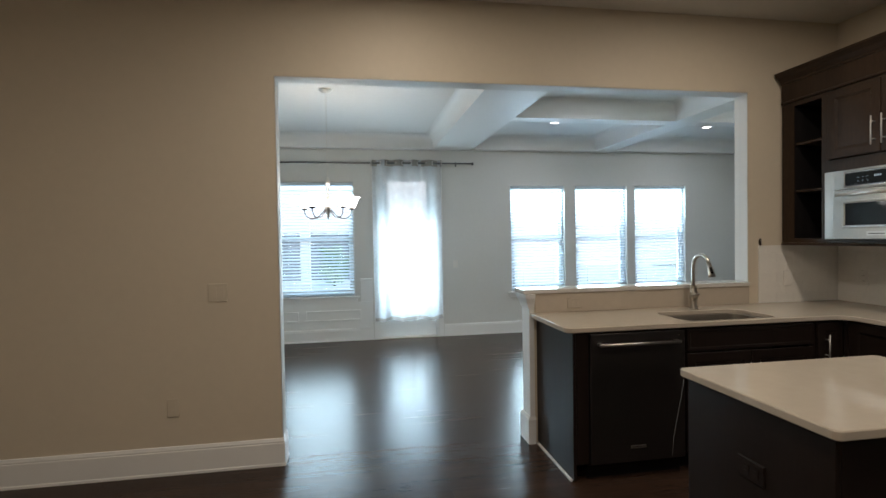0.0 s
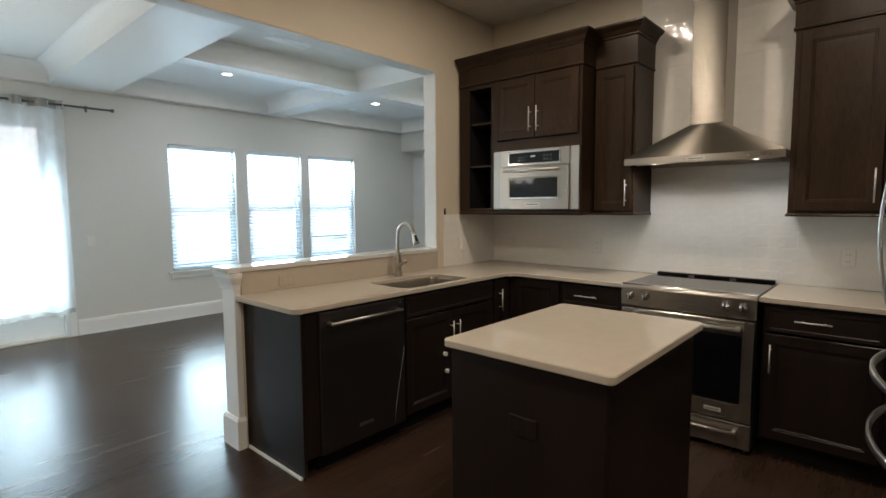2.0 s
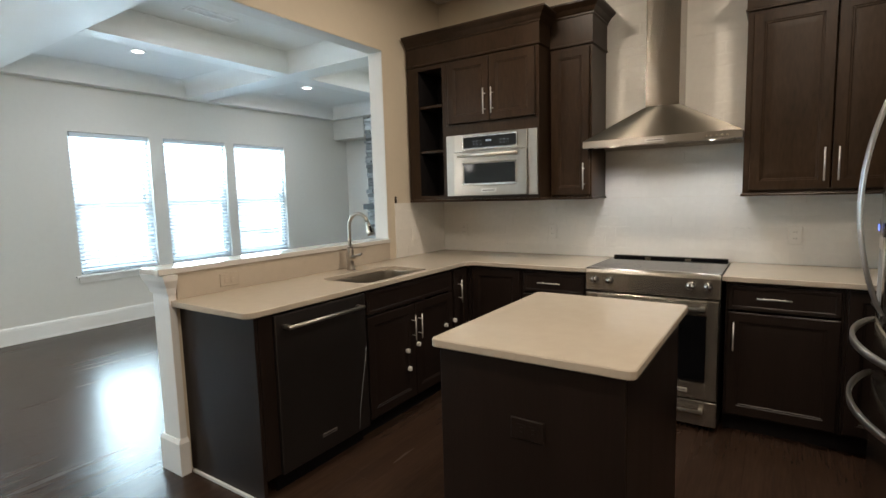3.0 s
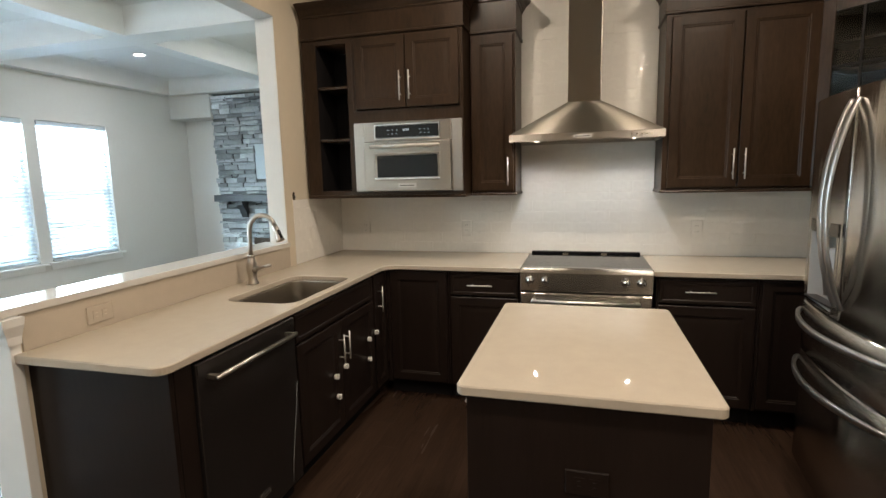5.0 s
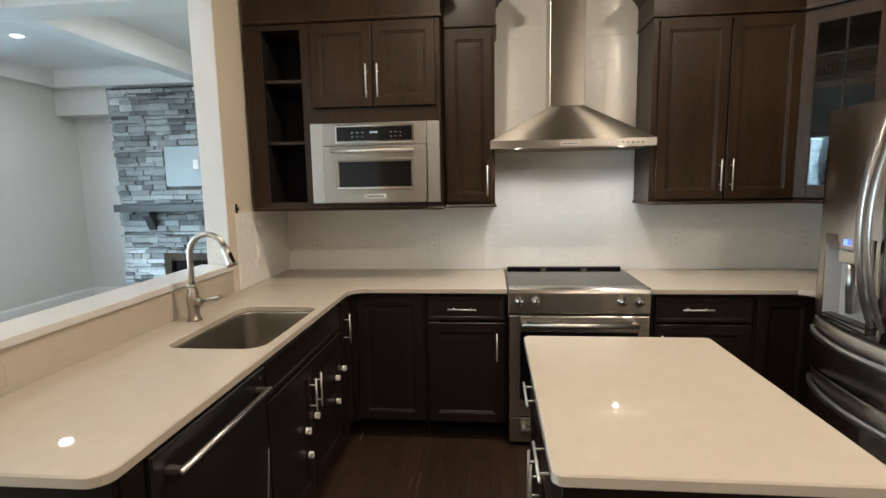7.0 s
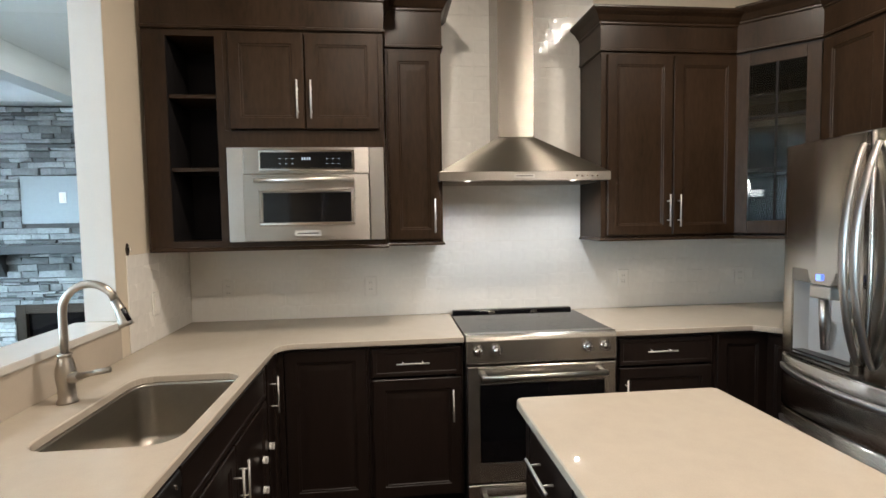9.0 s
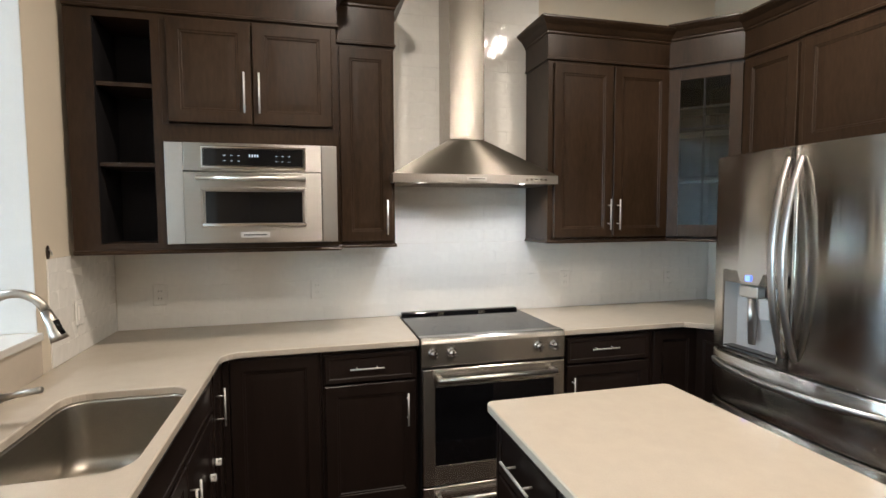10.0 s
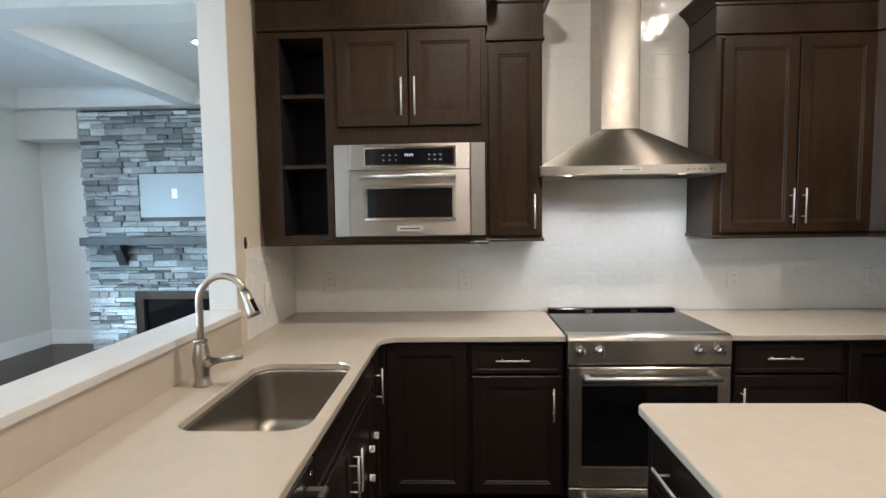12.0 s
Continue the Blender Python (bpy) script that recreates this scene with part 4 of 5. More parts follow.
slab("window_frame", 0.150, W - 0.146, -0.0435, -0.0405, 0.080, 0.090, M_CHROME, md, "", 0.001)
tube("handle", [(0.135, -0.078, 0.292), (0.60, -0.078, 0.292)], 0.011, M_NICKEL, md, "round steel door handle")
for x in (0.145, 0.590):
    slab("handle_post", x - 0.010, x + 0.010, -0.078, -0.041, 0.283, 0.301, M_NICKEL, md, "", 0.003)
label_plate(md, 0.372, -0.041, 0.038, 0.125, 0.026)

# range
rg = thing("range", pose(3.20, 2.034, 0, 0, 0, -90), "stainless steel slide-in electric range with a black glass cooktop", "cooker")
W = 0.762
boxes("body", [(0.003, W - 0.003, 0.03, 0.64, 0.03, 0.905)], M_DARKST, rg)
slab("cooktop", 0.0, W, 0.045, 0.60, 0.906, 0.921, M_BLACK, rg, "black ceramic glass cooktop", 0.003)
for (x, y, r) in ((0.20, 0.19, 0.10), (0.56, 0.19, 0.08), (0.20, 0.44, 0.075), (0.56, 0.44, 0.11)):
    bm = bmesh.new()
    for rr in (r, r * 0.62):
        n = 40
        a = [bm.verts.new((x + (rr) * math.cos(6.2832 * k / n), y + rr * math.sin(6.2832 * k / n), 0.9215)) for k in range(n)]
        b = [bm.verts.new((x + (rr - 0.002) * math.cos(6.2832 * k / n), y + (rr - 0.002) * math.sin(6.2832 * k / n), 0.9215)) for k in range(n)]
        for k in range(n):
            bm.faces.new((a[k], a[(k + 1) % n], b[(k + 1) % n], b[k]))
    part("burner_ring", bm, M_DARKST, rg)
slab("back_trim", 0.012, W - 0.012, 0.603, 0.650, 0.906, 0.938, M_BLACK, rg, "raised black rear vent trim", 0.008)
for x in (0.25, 0.51):
    slab("vent_clip", x - 0.02, x + 0.02, 0.601, 0.6028, 0.918, 0.930, M_CHROME, rg, "", 0)
bm = bmesh.new()
prof = [(0.0, 0.782), (0.0, 0.895), (0.006, 0.914), (0.02, 0.924), (0.07, 0.924), (0.07, 0.782)]
lo, hi = [bm.verts.new((0, y, z)) for y, z in prof], [bm.verts.new((W, y, z)) for y, z in prof]
bm.faces.new(lo)
bm.faces.new(hi[::-1])
for i in range(6):
    bm.faces.new((lo[i], hi[i], hi[(i + 1) % 6], lo[(i + 1) % 6]))
bmesh.ops.recalc_face_normals(bm, faces=bm.faces[:])
part("control_panel", bm, M_RANGE, rg, "", 0.003)
for x in (0.059, 0.151, 0.611, 0.700):
    kn = lathe("knob", [(0.0, 0.0), (0.026, 0.0), (0.026, 0.005), (0.020, 0.008), (0.019, 0.028), (0.016, 0.034), (0, 0.035)], M_CHROME, rg, "chrome control knob", m=pose(x, 0.0, 0.850, 90))
    boxes("grip", [(-0.005, 0.005, -0.019, 0.019, 0.030, 0.042)], M_CHROME, kn, "", 0.002)
bm = bmesh.new()
ring_panel(bm, 0.004, W - 0.004, 0.185, 0.770, [(0, 0.03), (0, -0.002), (0.004, -0.006), (0.060, -0.006), (0.062, -0.003)], y=0.0)
od = part("oven_door", bm, M_RANGE, rg)
slab("window", 0.066, W - 0.066, -0.008, -0.004, 0.290, 0.680, M_BLACK, od, "black oven window glass", 0.001)
slab("door_panel", 0.064, W - 0.064, -0.0095, -0.004, 0.190, 0.284, M_RANGE, od, "", 0.002)
slab("door_panel", 0.064, W - 0.064, -0.0095, -0.004, 0.686, 0.764, M_RANGE, od, "", 0.002)
tube("handle", [(0.07, -0.055, 0.728), (W - 0.07, -0.055, 0.728)], 0.012, M_NICKEL, od, "round steel oven handle")
for x in (0.085, W - 0.085):
    slab("handle_post", x - 0.012, x + 0.012, -0.055, -0.0098, 0.718, 0.738, M_NICKEL, od, "", 0.003)
label_plate(od, 0.56, -0.010, 0.235, 0.09, 0.022)
bm = bmesh.new()
ring_panel(bm, 0.004, W - 0.004, 0.030, 0.178, [(0, 0.03), (0, -0.002), (0.004, -0.006)], y=0.0)
dr = part("drawer", bm, M_RANGE, rg)
tube("handle", [(0.07, -0.050, 0.128), (W - 0.07, -0.050, 0.128)], 0.010, M_NICKEL, dr, "round steel drawer handle")
for x in (0.085, W - 0.085):
    slab("handle_post", x - 0.010, x + 0.010, -0.050, -0.0065, 0.120, 0.136, M_NICKEL, dr, "", 0.003)
for x in (0.05, W - 0.05):
    for y in (0.08, 0.58):
        slab("foot", x - 0.02, x + 0.02, y - 0.02, y + 0.02, 0.0, 0.0295, M_DARKST, rg, "", 0)

# chimney hood
hd = thing("range_hood", pose(3.42, 2.128, 1.69, 0, 0, -90), "stainless steel pyramid chimney hood with two lights", "cooker hood")
W, D = 0.922, XR - 0.012 - 3.42
boxes("rim", [(0, W, 0, 0.012, 0, 0.044), (0, 0.012, 0.012, D, 0, 0.044), (W - 0.012, W, 0.012, D, 0, 0.044), (0.012, W - 0.012, D - 0.012, D, 0, 0.044)], M_STEEL, hd)
slab("underside", 0.012, W - 0.012, 0.012, D - 0.012, 0.022, 0.034, M_STEEL, hd, "", 0)
for a, b in ((0.05, 0.44), (0.476, 0.866)):
    slab("filter", a, b, 0.10, D - 0.05, 0.014, 0.0215, M_STEELV, hd, "", 0.003)
slab("filter_rail", 0.05, W - 0.05, 0.083, 0.088, -0.0005, 0.0215, M_STEEL, hd, "", 0)
c0, c1, cy, ch = 0.353, 0.558, 0.19, 0.252
bm = bmesh.new()
lo = [bm.verts.new(p) for p in ((0, 0, 0.0445), (W, 0, 0.0445), (W, D, 0.0445), (0, D, 0.0445))]
hi = [bm.verts.new(p) for p in ((c0 - 0.002, cy - 0.002, ch), (c1 + 0.002, cy - 0.002, ch), (c1 + 0.002, D, ch), (c0 - 0.002, D, ch))]
for i in range(4):
    bm.faces.new((lo[i], lo[(i + 1) % 4], hi[(i + 1) % 4], hi[i]))
bm.faces.new(lo[::-1])
bm.faces.new(hi)
part("canopy", bm, M_CANOPYSHADE, hd)
slab("chimney", c0, c1, cy, D, ch + 0.001, 1.20, M_STEELV, hd, "", 0.003)
slab("chimney_sleeve", c0 - 0.003, c1 + 0.003, cy - 0.003, D, 1.201, CK - 1.69 - 0.001, M_STEELV, hd, "", 0.003)
for x in (0.165, 0.755):
    ln = lathe("lamp_ring", [(0.034, 0.0), (0.034, 0.006), (0.019, 0.006), (0.019, 0.0)], M_CHROME, hd, "", m=pose(x, 0.055, 0.015))
    lathe("lens", [(0.0, 0.0), (0.018, 0.0), (0.018, 0.004), (0.0, 0.004)], M_HOODLED, ln, "lit lamp lens", m=pose(0, 0, 0.001))
label_plate(hd, 0.45, 0.0, 0.022, 0.11, 0.020)
for k in range(5):
    slab("button", 0.735 + 0.028 * k - 0.006, 0.735 + 0.028 * k + 0.006, -0.0025, 0.0, 0.018, 0.024, M_CHROME, hd, "", 0)

# dishwasher
dw = thing("dishwasher", pose(1.498, 2.93, 0), "dark stainless steel dishwasher with a bar handle", "dishwasher")
W = 0.610
boxes("tub", [(0.005, W - 0.005, 0.03, 0.58, 0.09, 0.875)], M_DARKST, dw)
bm = bmesh.new()
ring_panel(bm, 0.0, W, 0.100, 0.872, [(0, 0.028), (0, 0.003), (0.004, 0.0)])
dd = part("door", bm, M_DARKST, dw)
slab("control_strip", 0.004, W - 0.004, -0.0025, -0.0002, 0.832, 0.868, M_DARKST, dd, "", 0)
tube("handle", [(0.042, -0.045, 0.813), (W - 0.058, -0.045, 0.813)], 0.010, M_HANDLE, dd, "round steel bar handle")
for x in (0.054, W - 0.070):
    slab("handle_post", x - 0.010, x + 0.010, -0.050, -0.0005, 0.804, 0.822, M_NICKEL, dd, "", 0.003)
label_plate(dd, 0.30, -0.0005, 0.19, 0.10, 0.018, M_STEEL)
tube("film_edge", [(0.598, -0.004, 0.57), (0.578, -0.005, 0.46), (0.550, -0.006, 0.34), (0.528, -0.005, 0.22), (0.518, -0.004, 0.115)], 0.0018, M_FILM, dd, "loose edge of clear protective film", sides=6)
lathe("sensor", [(0.0, 0.0), (0.006, 0.0), (0.005, 0.003), (0, 0.003)], M_CHROME, dd, "", m=pose(W - 0.04, -0.003, 0.845, 90))
slab("toe_plate", 0.0, W, 0.06, 0.07, 0.001, 0.095, M_BLACK, dw, "", 0)

# refrigerator
fg = thing("refrigerator", pose(2.897, 0.63, 0, 0, 0, 180), "stainless steel french-door refrigerator with two freezer drawers and a dispenser", "refrigerator")
W = 0.905
slab("case", 0.004, W - 0.004, 0.075, 0.80, 0.02, 1.765, M_DARKST, fg, "", 0.004)
slab("hinge_cover", 0.03, 0.13, 0.05, 0.20, 1.766, 1.785, M_DARKST, fg, "", 0.006)
slab("hinge_cover", W - 0.13, W - 0.03, 0.05, 0.20, 1.766, 1.785, M_DARKST, fg, "", 0.006)


def bow(x):
    u = (x - W / 2) / (W / 2)
    return -0.040 * (1 - u * u) - 0.013


def bowed_panel(name, x0, x1, z0, z1, left_round, right_round, parent, hole=None):
    """A door skin that follows the bowed front, with rounded outer corners; hole: x0, x1, z0, z1 of a recess."""
    xs = [x0 + (x1 - x0) * i / 20 for i in range(21)]
    if hole:
        xs = sorted(set([x for x in xs if abs(x - hole[0]) > 0.008 and abs(x - hole[1]) > 0.008] + [hole[0], hole[1]]))
    pts = []
    for x in xs:
        y = bow(x)
        if left_round and x - x0 < 0.03:
            y += 0.03 - math.sqrt(max(0.03 ** 2 - (0.03 - (x - x0)) ** 2, 0))
        if right_round and x1 - x < 0.03:
            y += 0.03 - math.sqrt(max(0.03 ** 2 - (0.03 - (x1 - x)) ** 2, 0))
        pts.append((x, y))
    if left_round:
        pts[1:1] = [(x0 + 0.004, bow(x0) + 0.0153), (x0 + 0.012, bow(x0) + 0.006)]
        pts.sort()
    zs = [z0, z0 + 0.006] + ([hole[2], hole[3]] if hole else []) + [z1 - 0.006, z1]
    bm = bmesh.new()
    grid = []
    for j, z in enumerate(zs):
        edge = 0.006 if j in (0, len(zs) - 1) else 0.0
        grid.append([bm.verts.new((x, y + edge, z)) for x, y in pts])
    for j in range(len(zs) - 1):
        for i in range(len(pts) - 1):
            if hole and hole[0] - 1e-4 <= pts[i][0] and pts[i + 1][0] <= hole[1] + 1e-4 and zs[j] >= hole[2] - 1e-6 and zs[j + 1] <= hole[3] + 1e-6:
                continue
            bm.faces.new((grid[j][i], grid[j][i + 1], grid[j + 1][i + 1], grid[j + 1][i]))
    back = [[bm.verts.new((x, 0.070, z)) for x in (x0, x1)] for z in (z0, z1)]
    bm.faces.new([back[0][0], *[v for v in grid[0]], back[0][1]][::-1])
    bm.faces.new([back[1][0], *[v for v in grid[-1]], back[1][1]])
    bm.faces.new([back[0][0], back[1][0], *[g[0] for g in grid[::-1]]])
    bm.faces.new([back[0][1], *[g[-1] for g in grid], back[1][1]])
    bm.faces.new([back[0][0], back[0][1], back[1][1], back[1][0]])
    ob = part(name, bm, M_FRIDGE, parent, smooth=False)
    for p in ob.data.polygons:
        p.use_smooth = abs(p.normal.z) < 0.5 and p.area < 0.08
    return ob


def blade(parent, points, width, thick, across, label):
    """A flat curved handle: a rectangle of width by thick swept along points; across is the width's direction."""
    bm = bmesh.new()
    rings = []
    pts = [Vector(p) for p in points]
    for i, p in enumerate(pts):
        d = (pts[min(i + 1, len(pts) - 1)] - pts[max(i - 1, 0)]).normalized()
        a = Vector(across)
        n = d.cross(a).normalized()
        u = math.sin(math.pi * i / (len(pts) - 1)) ** 0.5
        w, t = width * (0.6 + 0.4 * u) / 2, thick / 2
        rings.append([bm.verts.new(p + s * w * a + q * t * n) for s, q in ((-1, -0.4), (-0.8, -1), (0.8, -1), (1, -0.4), (1, 0.4), (0.8, 1), (-0.8, 1), (-1, 0.4))])
    for a, b in zip(rings, rings[1:]):
        for k in range(8):
            bm.faces.new((a[k], a[(k + 1) % 8], b[(k + 1) % 8], b[k]))
    bm.faces.new(rings[0])
    bm.faces.new(rings[-1])
    bmesh.ops.recalc_face_normals(bm, faces=bm.faces[:])
    return part("handle", bm, M_HANDLE, parent, label, smooth=True)


DISP = (0.095, 0.398, 0.895, 1.205)
ld = bowed_panel("door", 0.0, W / 2 - 0.002, 0.875, 1.785, True, False, fg, DISP)
rd = bowed_panel("door", W / 2 + 0.002, W, 0.875, 1.785, False, True, fg)
for d, x, s in ((ld, W / 2 - 0.024, -1), (rd, W / 2 + 0.034, 1)):
    n = 22
    blade(d, [(x - s * 0.006 * math.sin(math.pi * k / n), bow(x) - 0.004 - 0.078 * math.sin(math.pi * k / n) ** 0.8, 0.93 + 0.81 * k / n) for k in range(n + 1)], 0.034, 0.012, (1, 0, 0), "bowed steel door handle")
for z0, z1, hz in ((0.635, 0.868, 0.822), (0.085, 0.628, 0.585)):
    dr = bowed_panel("drawer", 0.0, W, z0, z1, True, True, fg)
    n = 24
    blade(dr, [(0.03 + (W - 0.06) * k / n, bow(0.03 + (W - 0.06) * k / n) - 0.004 - 0.075 * math.sin(math.pi * k / n) ** 0.7, hz) for k in range(n + 1)], 0.030, 0.016, (0, 0, 1), "bowed steel drawer handle")
slab("kick_grille", 0.02, W - 0.02, 0.03, 0.07, 0.0, 0.08, M_DARKST, fg, "", 0)
x0, x1, z0, z1 = DISP
ya, yb = bow(x0), bow(x1)
bm = bmesh.new()
f4 = [(x0, ya, z0), (x1, yb, z0), (x1, yb, z1), (x0, ya, z1)]
b4 = [(x0 + 0.02, ya + 0.055, z0 + 0.01), (x1 - 0.02, ya + 0.055, z0 + 0.01), (x1 - 0.02, ya + 0.055, z1 - 0.01), (x0 + 0.02, ya + 0.055, z1 - 0.01)]
fv, bv = [bm.verts.new(p) for p in f4], [bm.verts.new(p) for p in b4]
for i in range(4):
    bm.faces.new((fv[i], bv[i], bv[(i + 1) % 4], fv[(i + 1) % 4]))
bm.faces.new(bv)
part("dispenser_recess", bm, M_GREYP, ld, "grey dispenser recess")
bm = bmesh.new()
o = 0.010
outer = [(x0 - o, bow(x0 - o) - 0.004, z0 - o), (x1 + o, bow(x1 + o) - 0.004, z0 - o), (x1 + o, bow(x1 + o) - 0.004, z1 + 0.055), (x0 - o, bow(x0 - o) - 0.004, z1 + 0.055)]
inner = [(x0, ya - 0.004, z0), (x1, yb - 0.004, z0), (x1, yb - 0.004, z1), (x0, ya - 0.004, z1)]
ov, iv = [bm.verts.new(p) for p in outer], [bm.verts.new(p) for p in inner]
for i in range(4):
    bm.faces.new((ov[i], ov[(i + 1) % 4], iv[(i + 1) % 4], iv[i]))
bmesh.ops.solidify(bm, geom=bm.faces[:], thickness=0.003)
part("dispenser_bezel", bm, M_RANGE, ld)
boxes("display", [(0.232, 0.255, bow(0.24) - 0.0085, bow(0.24) - 0.0065, 1.222, 1.246)], M_BLUE, ld, "lit blue dispenser display")
boxes("nozzle", [(0.190, 0.290, bow(0.24) + 0.002, bow(0.24) + 0.045, 1.145, 1.200)], M_NICKEL, ld, "", 0.008)
boxes("ice_chute", [(0.285, 0.340, bow(0.24) + 0.012, bow(0.24) + 0.048, 1.060, 1.150)], M_GREYP, ld, "grey ice chute", 0.006)
tube("paddle", [(0.240, bow(0.24) + 0.020, 1.15), (0.236, bow(0.24) + 0.032, 1.05), (0.228, bow(0.24) + 0.042, 0.935)], 0.012, M_HANDLE, ld, "", radii=[0.016, 0.020, 0.015])
slab("drip_tray", x0 + 0.022, x1 - 0.022, bow(0.24) - 0.004, bow(0.24) + 0.045, z0 + 0.011, z0 + 0.018, M_DARKST, ld, "", 0.001)
label_plate(rd, W / 2 + 0.36, bow(W / 2 + 0.36) - 0.001, 1.722, 0.045, 0.022, M_ROD)


# sink and tap
def rounded_loop(x0, x1, y0, y1, r, steps=6):
    out = []
    for cx, cy, a in ((x1 - r, y1 - r, 0), (x0 + r, y1 - r, 90), (x0 + r, y0 + r, 180), (x1 - r, y0 + r, 270)):
        for k in range(steps + 1):
            t = radians(a + 90 * k / steps)
            out.append((cx + r * math.cos(t), cy + r * math.sin(t)))
    return out


sk2 = thing("sink", pose(0, 0, 0), "stainless steel undermount sink bowl with rounded corners", "sink")
bm = bmesh.new()
x0, x1, y0, y1, r = SINK
rings = []
for inset, z in [(-0.012, 0.8845), (0.003, 0.8845), (0.004, 0.878), (0.012, 0.72)] + [(0.012 + 0.055 * (1 - math.cos(radians(15 * k))), 0.70 - 0.045 * math.sin(radians(15 * k))) for k in range(7)] + [(0.14, 0.652)]:
    rr = max(r - inset, 0.03)
    rings.append([bm.verts.new((x, y, z)) for x, y in rounded_loop(x0 + inset, x1 - inset, y0 + inset, y1 - inset, rr)])
for a, b in zip(rings, rings[1:]):
    n = len(a)
    for k in range(n):
        bm.faces.new((a[k], a[(k + 1) % n], b[(k + 1) % n], b[k]))
bm.faces.new(rings[-1])
bmesh.ops.recalc_face_normals(bm, faces=bm.faces[:])
bmesh.ops.reverse_faces(bm, faces=bm.faces[:])
part("bowl", bm, M_SINK, sk2, smooth=True)
lathe("drain", [(0.0, 0.001), (0.030, 0.001), (0.032, 0.004), (0.045, 0.004), (0.047, 0.0005)], M_CHROME, sk2, "chrome drain", m=pose(2.483, 3.16, 0.6525))

tap = thing("kitchen_tap", pose(2.54, 3.447, 0.915), "brushed nickel pull-down kitchen tap", "tap")
lathe("tap_body", [(0.0, 0.0), (0.031, 0.0), (0.031, 0.006), (0.026, 0.014), (0.025, 0.05), (0.030, 0.085), (0.029, 0.11), (0.020, 0.145), (0.018, 0.150), (0.021, 0.154), (0.021, 0.160), (0.014, 0.164), (0, 0.166)], M_TAP, tap)
arc = [(0, 0, 0.16), (0, 0, 0.22), (0, 0, 0.285)] + [(0.002 * k / 12, -0.085 + 0.085 * math.cos(math.pi * k / 14), 0.295 + 0.090 * math.sin(math.pi * k / 14)) for k in range(1, 12)]
e = Vector(arc[-1])
arc += [tuple(e + Vector((0, -0.010, -0.020)))]
tube("spout", arc, 0.0125, M_TAP, tap)
tube("spray_head", [tuple(e + Vector((0, -0.010, -0.020))), tuple(e + Vector((0, -0.024, -0.055))), tuple(e + Vector((0, -0.036, -0.092))), tuple(e + Vector((0, -0.042, -0.108)))], 0.014, M_TAP, tap, "spray head", radii=[0.013, 0.0165, 0.021, 0.025], sides=16)
tube("button", [tuple(e + Vector((-0.005, -0.034, -0.048))), tuple(e + Vector((-0.006, -0.042, -0.068))), tuple(e + Vector((-0.006, -0.052, -0.090)))], 0.009, M_BLACK, tap, "black spray button")
tube("valve", [(-0.004, -0.012, 0.080), (-0.014, -0.036, 0.086), (-0.021, -0.054, 0.091)], 0.018, M_TAP, tap, "", radii=[0.018, 0.019, 0.011])
tube("lever", [(-0.020, -0.050, 0.090), (-0.045, -0.100, 0.104), (-0.082, -0.176, 0.124)], 0.007, M_TAP, tap, "lever handle", radii=[0.012, 0.009, 0.0095])

# quartz upstand along the half wall, plates and outlets
slab("upstand", 1.385, OX1, YP - 0.010, YP - 0.001, 0.9155, LEDGE - 0.001, M_QUARTZ, None, "quartz upstand behind the worktop", 0.001, category="upstand")
outlet_plate(None, pose(1.68, YP - 0.011, 0.975, 0, 90, 0), M_QUARTZ, "beige duplex outlet on the upstand", top=True)
for y in (3.33, 2.51, 0.93, 0.14):
    outlet_plate(None, pose(XR - 0.010, y, 1.10, 0, 0, -90), M_TILE, "white duplex outlet on the tiled backsplash", top=True)
outlet_plate(None, pose(3.40, YP - 0.010, 1.10), M_TILE, "white light switch on the tiled backsplash", "single", top=True)
outlet_plate(None, pose(-0.98, YP - 0.001, 0.42), M_PLATE, "beige duplex outlet low on the wall", top=True)
outlet_plate(None, pose(-0.70, YP - 0.001, 1.13), M_PLATE, "beige double light switch on the wall", "double", top=True)
hb = thing("wall_bracket", pose(3.175, YP - 0.001, 1.378), "small dark metal bracket on the beige wall", "bracket")
lathe("plate", [(0.0, 0.0), (0.013, 0.0), (0.013, 0.004), (0, 0.004)], M_BRONZE, hb, "", m=Matrix.LocRotScale((0, 0, 0), Euler((radians(90), 0, 0)), (1, 2.2, 1)))
tube("hook", [(0, -0.004, 0.012), (0, -0.014, 0.006), (0.002, -0.016, -0.012)], 0.003, M_NICKEL, hb)

# child locks hanging on the doors
for x, z in ((2.475, 0.44), (2.49, 0.32), (2.59, 0.455), (2.915, 0.505), (2.910, 0.38), (3.03, 0.513)):
    lk = thing("cupboard_lock", pose(x, 2.934, z), "small white plastic cupboard lock on a dark door", "lock", "cupboard locks")
    lathe("base", [(0.0, 0.0), (0.015, 0.0), (0.015, 0.006), (0.011, 0.009), (0, 0.009)], M_PLASTIC, lk, "", m=pose(0, 0, 0, 90), sides=16)
    slab("latch", -0.009, 0.009, -0.022, -0.0085, -0.013, 0.013, M_PLASTIC, lk, "", 0.003)


def recessed(x, y, z, lens):
    r = thing("recessed_light", pose(x, y, z), "round white recessed ceiling light, switched on", "ceiling light", "recessed lights")
    lathe("trim_ring", [(0.052, 0.0), (0.078, -0.001), (0.080, -0.005), (0.074, -0.008), (0.056, -0.004), (0.052, 0.0)], M_TRIM, r, sides=32)
    lathe("lens", [(0.0, -0.002), (0.050, -0.002), (0.050, -0.0005), (0.0, -0.0005)], lens, r, "glowing lens", sides=24)


for x, y in CANS:
    recessed(x, y, CK + 0.0025, M_CANWARM)
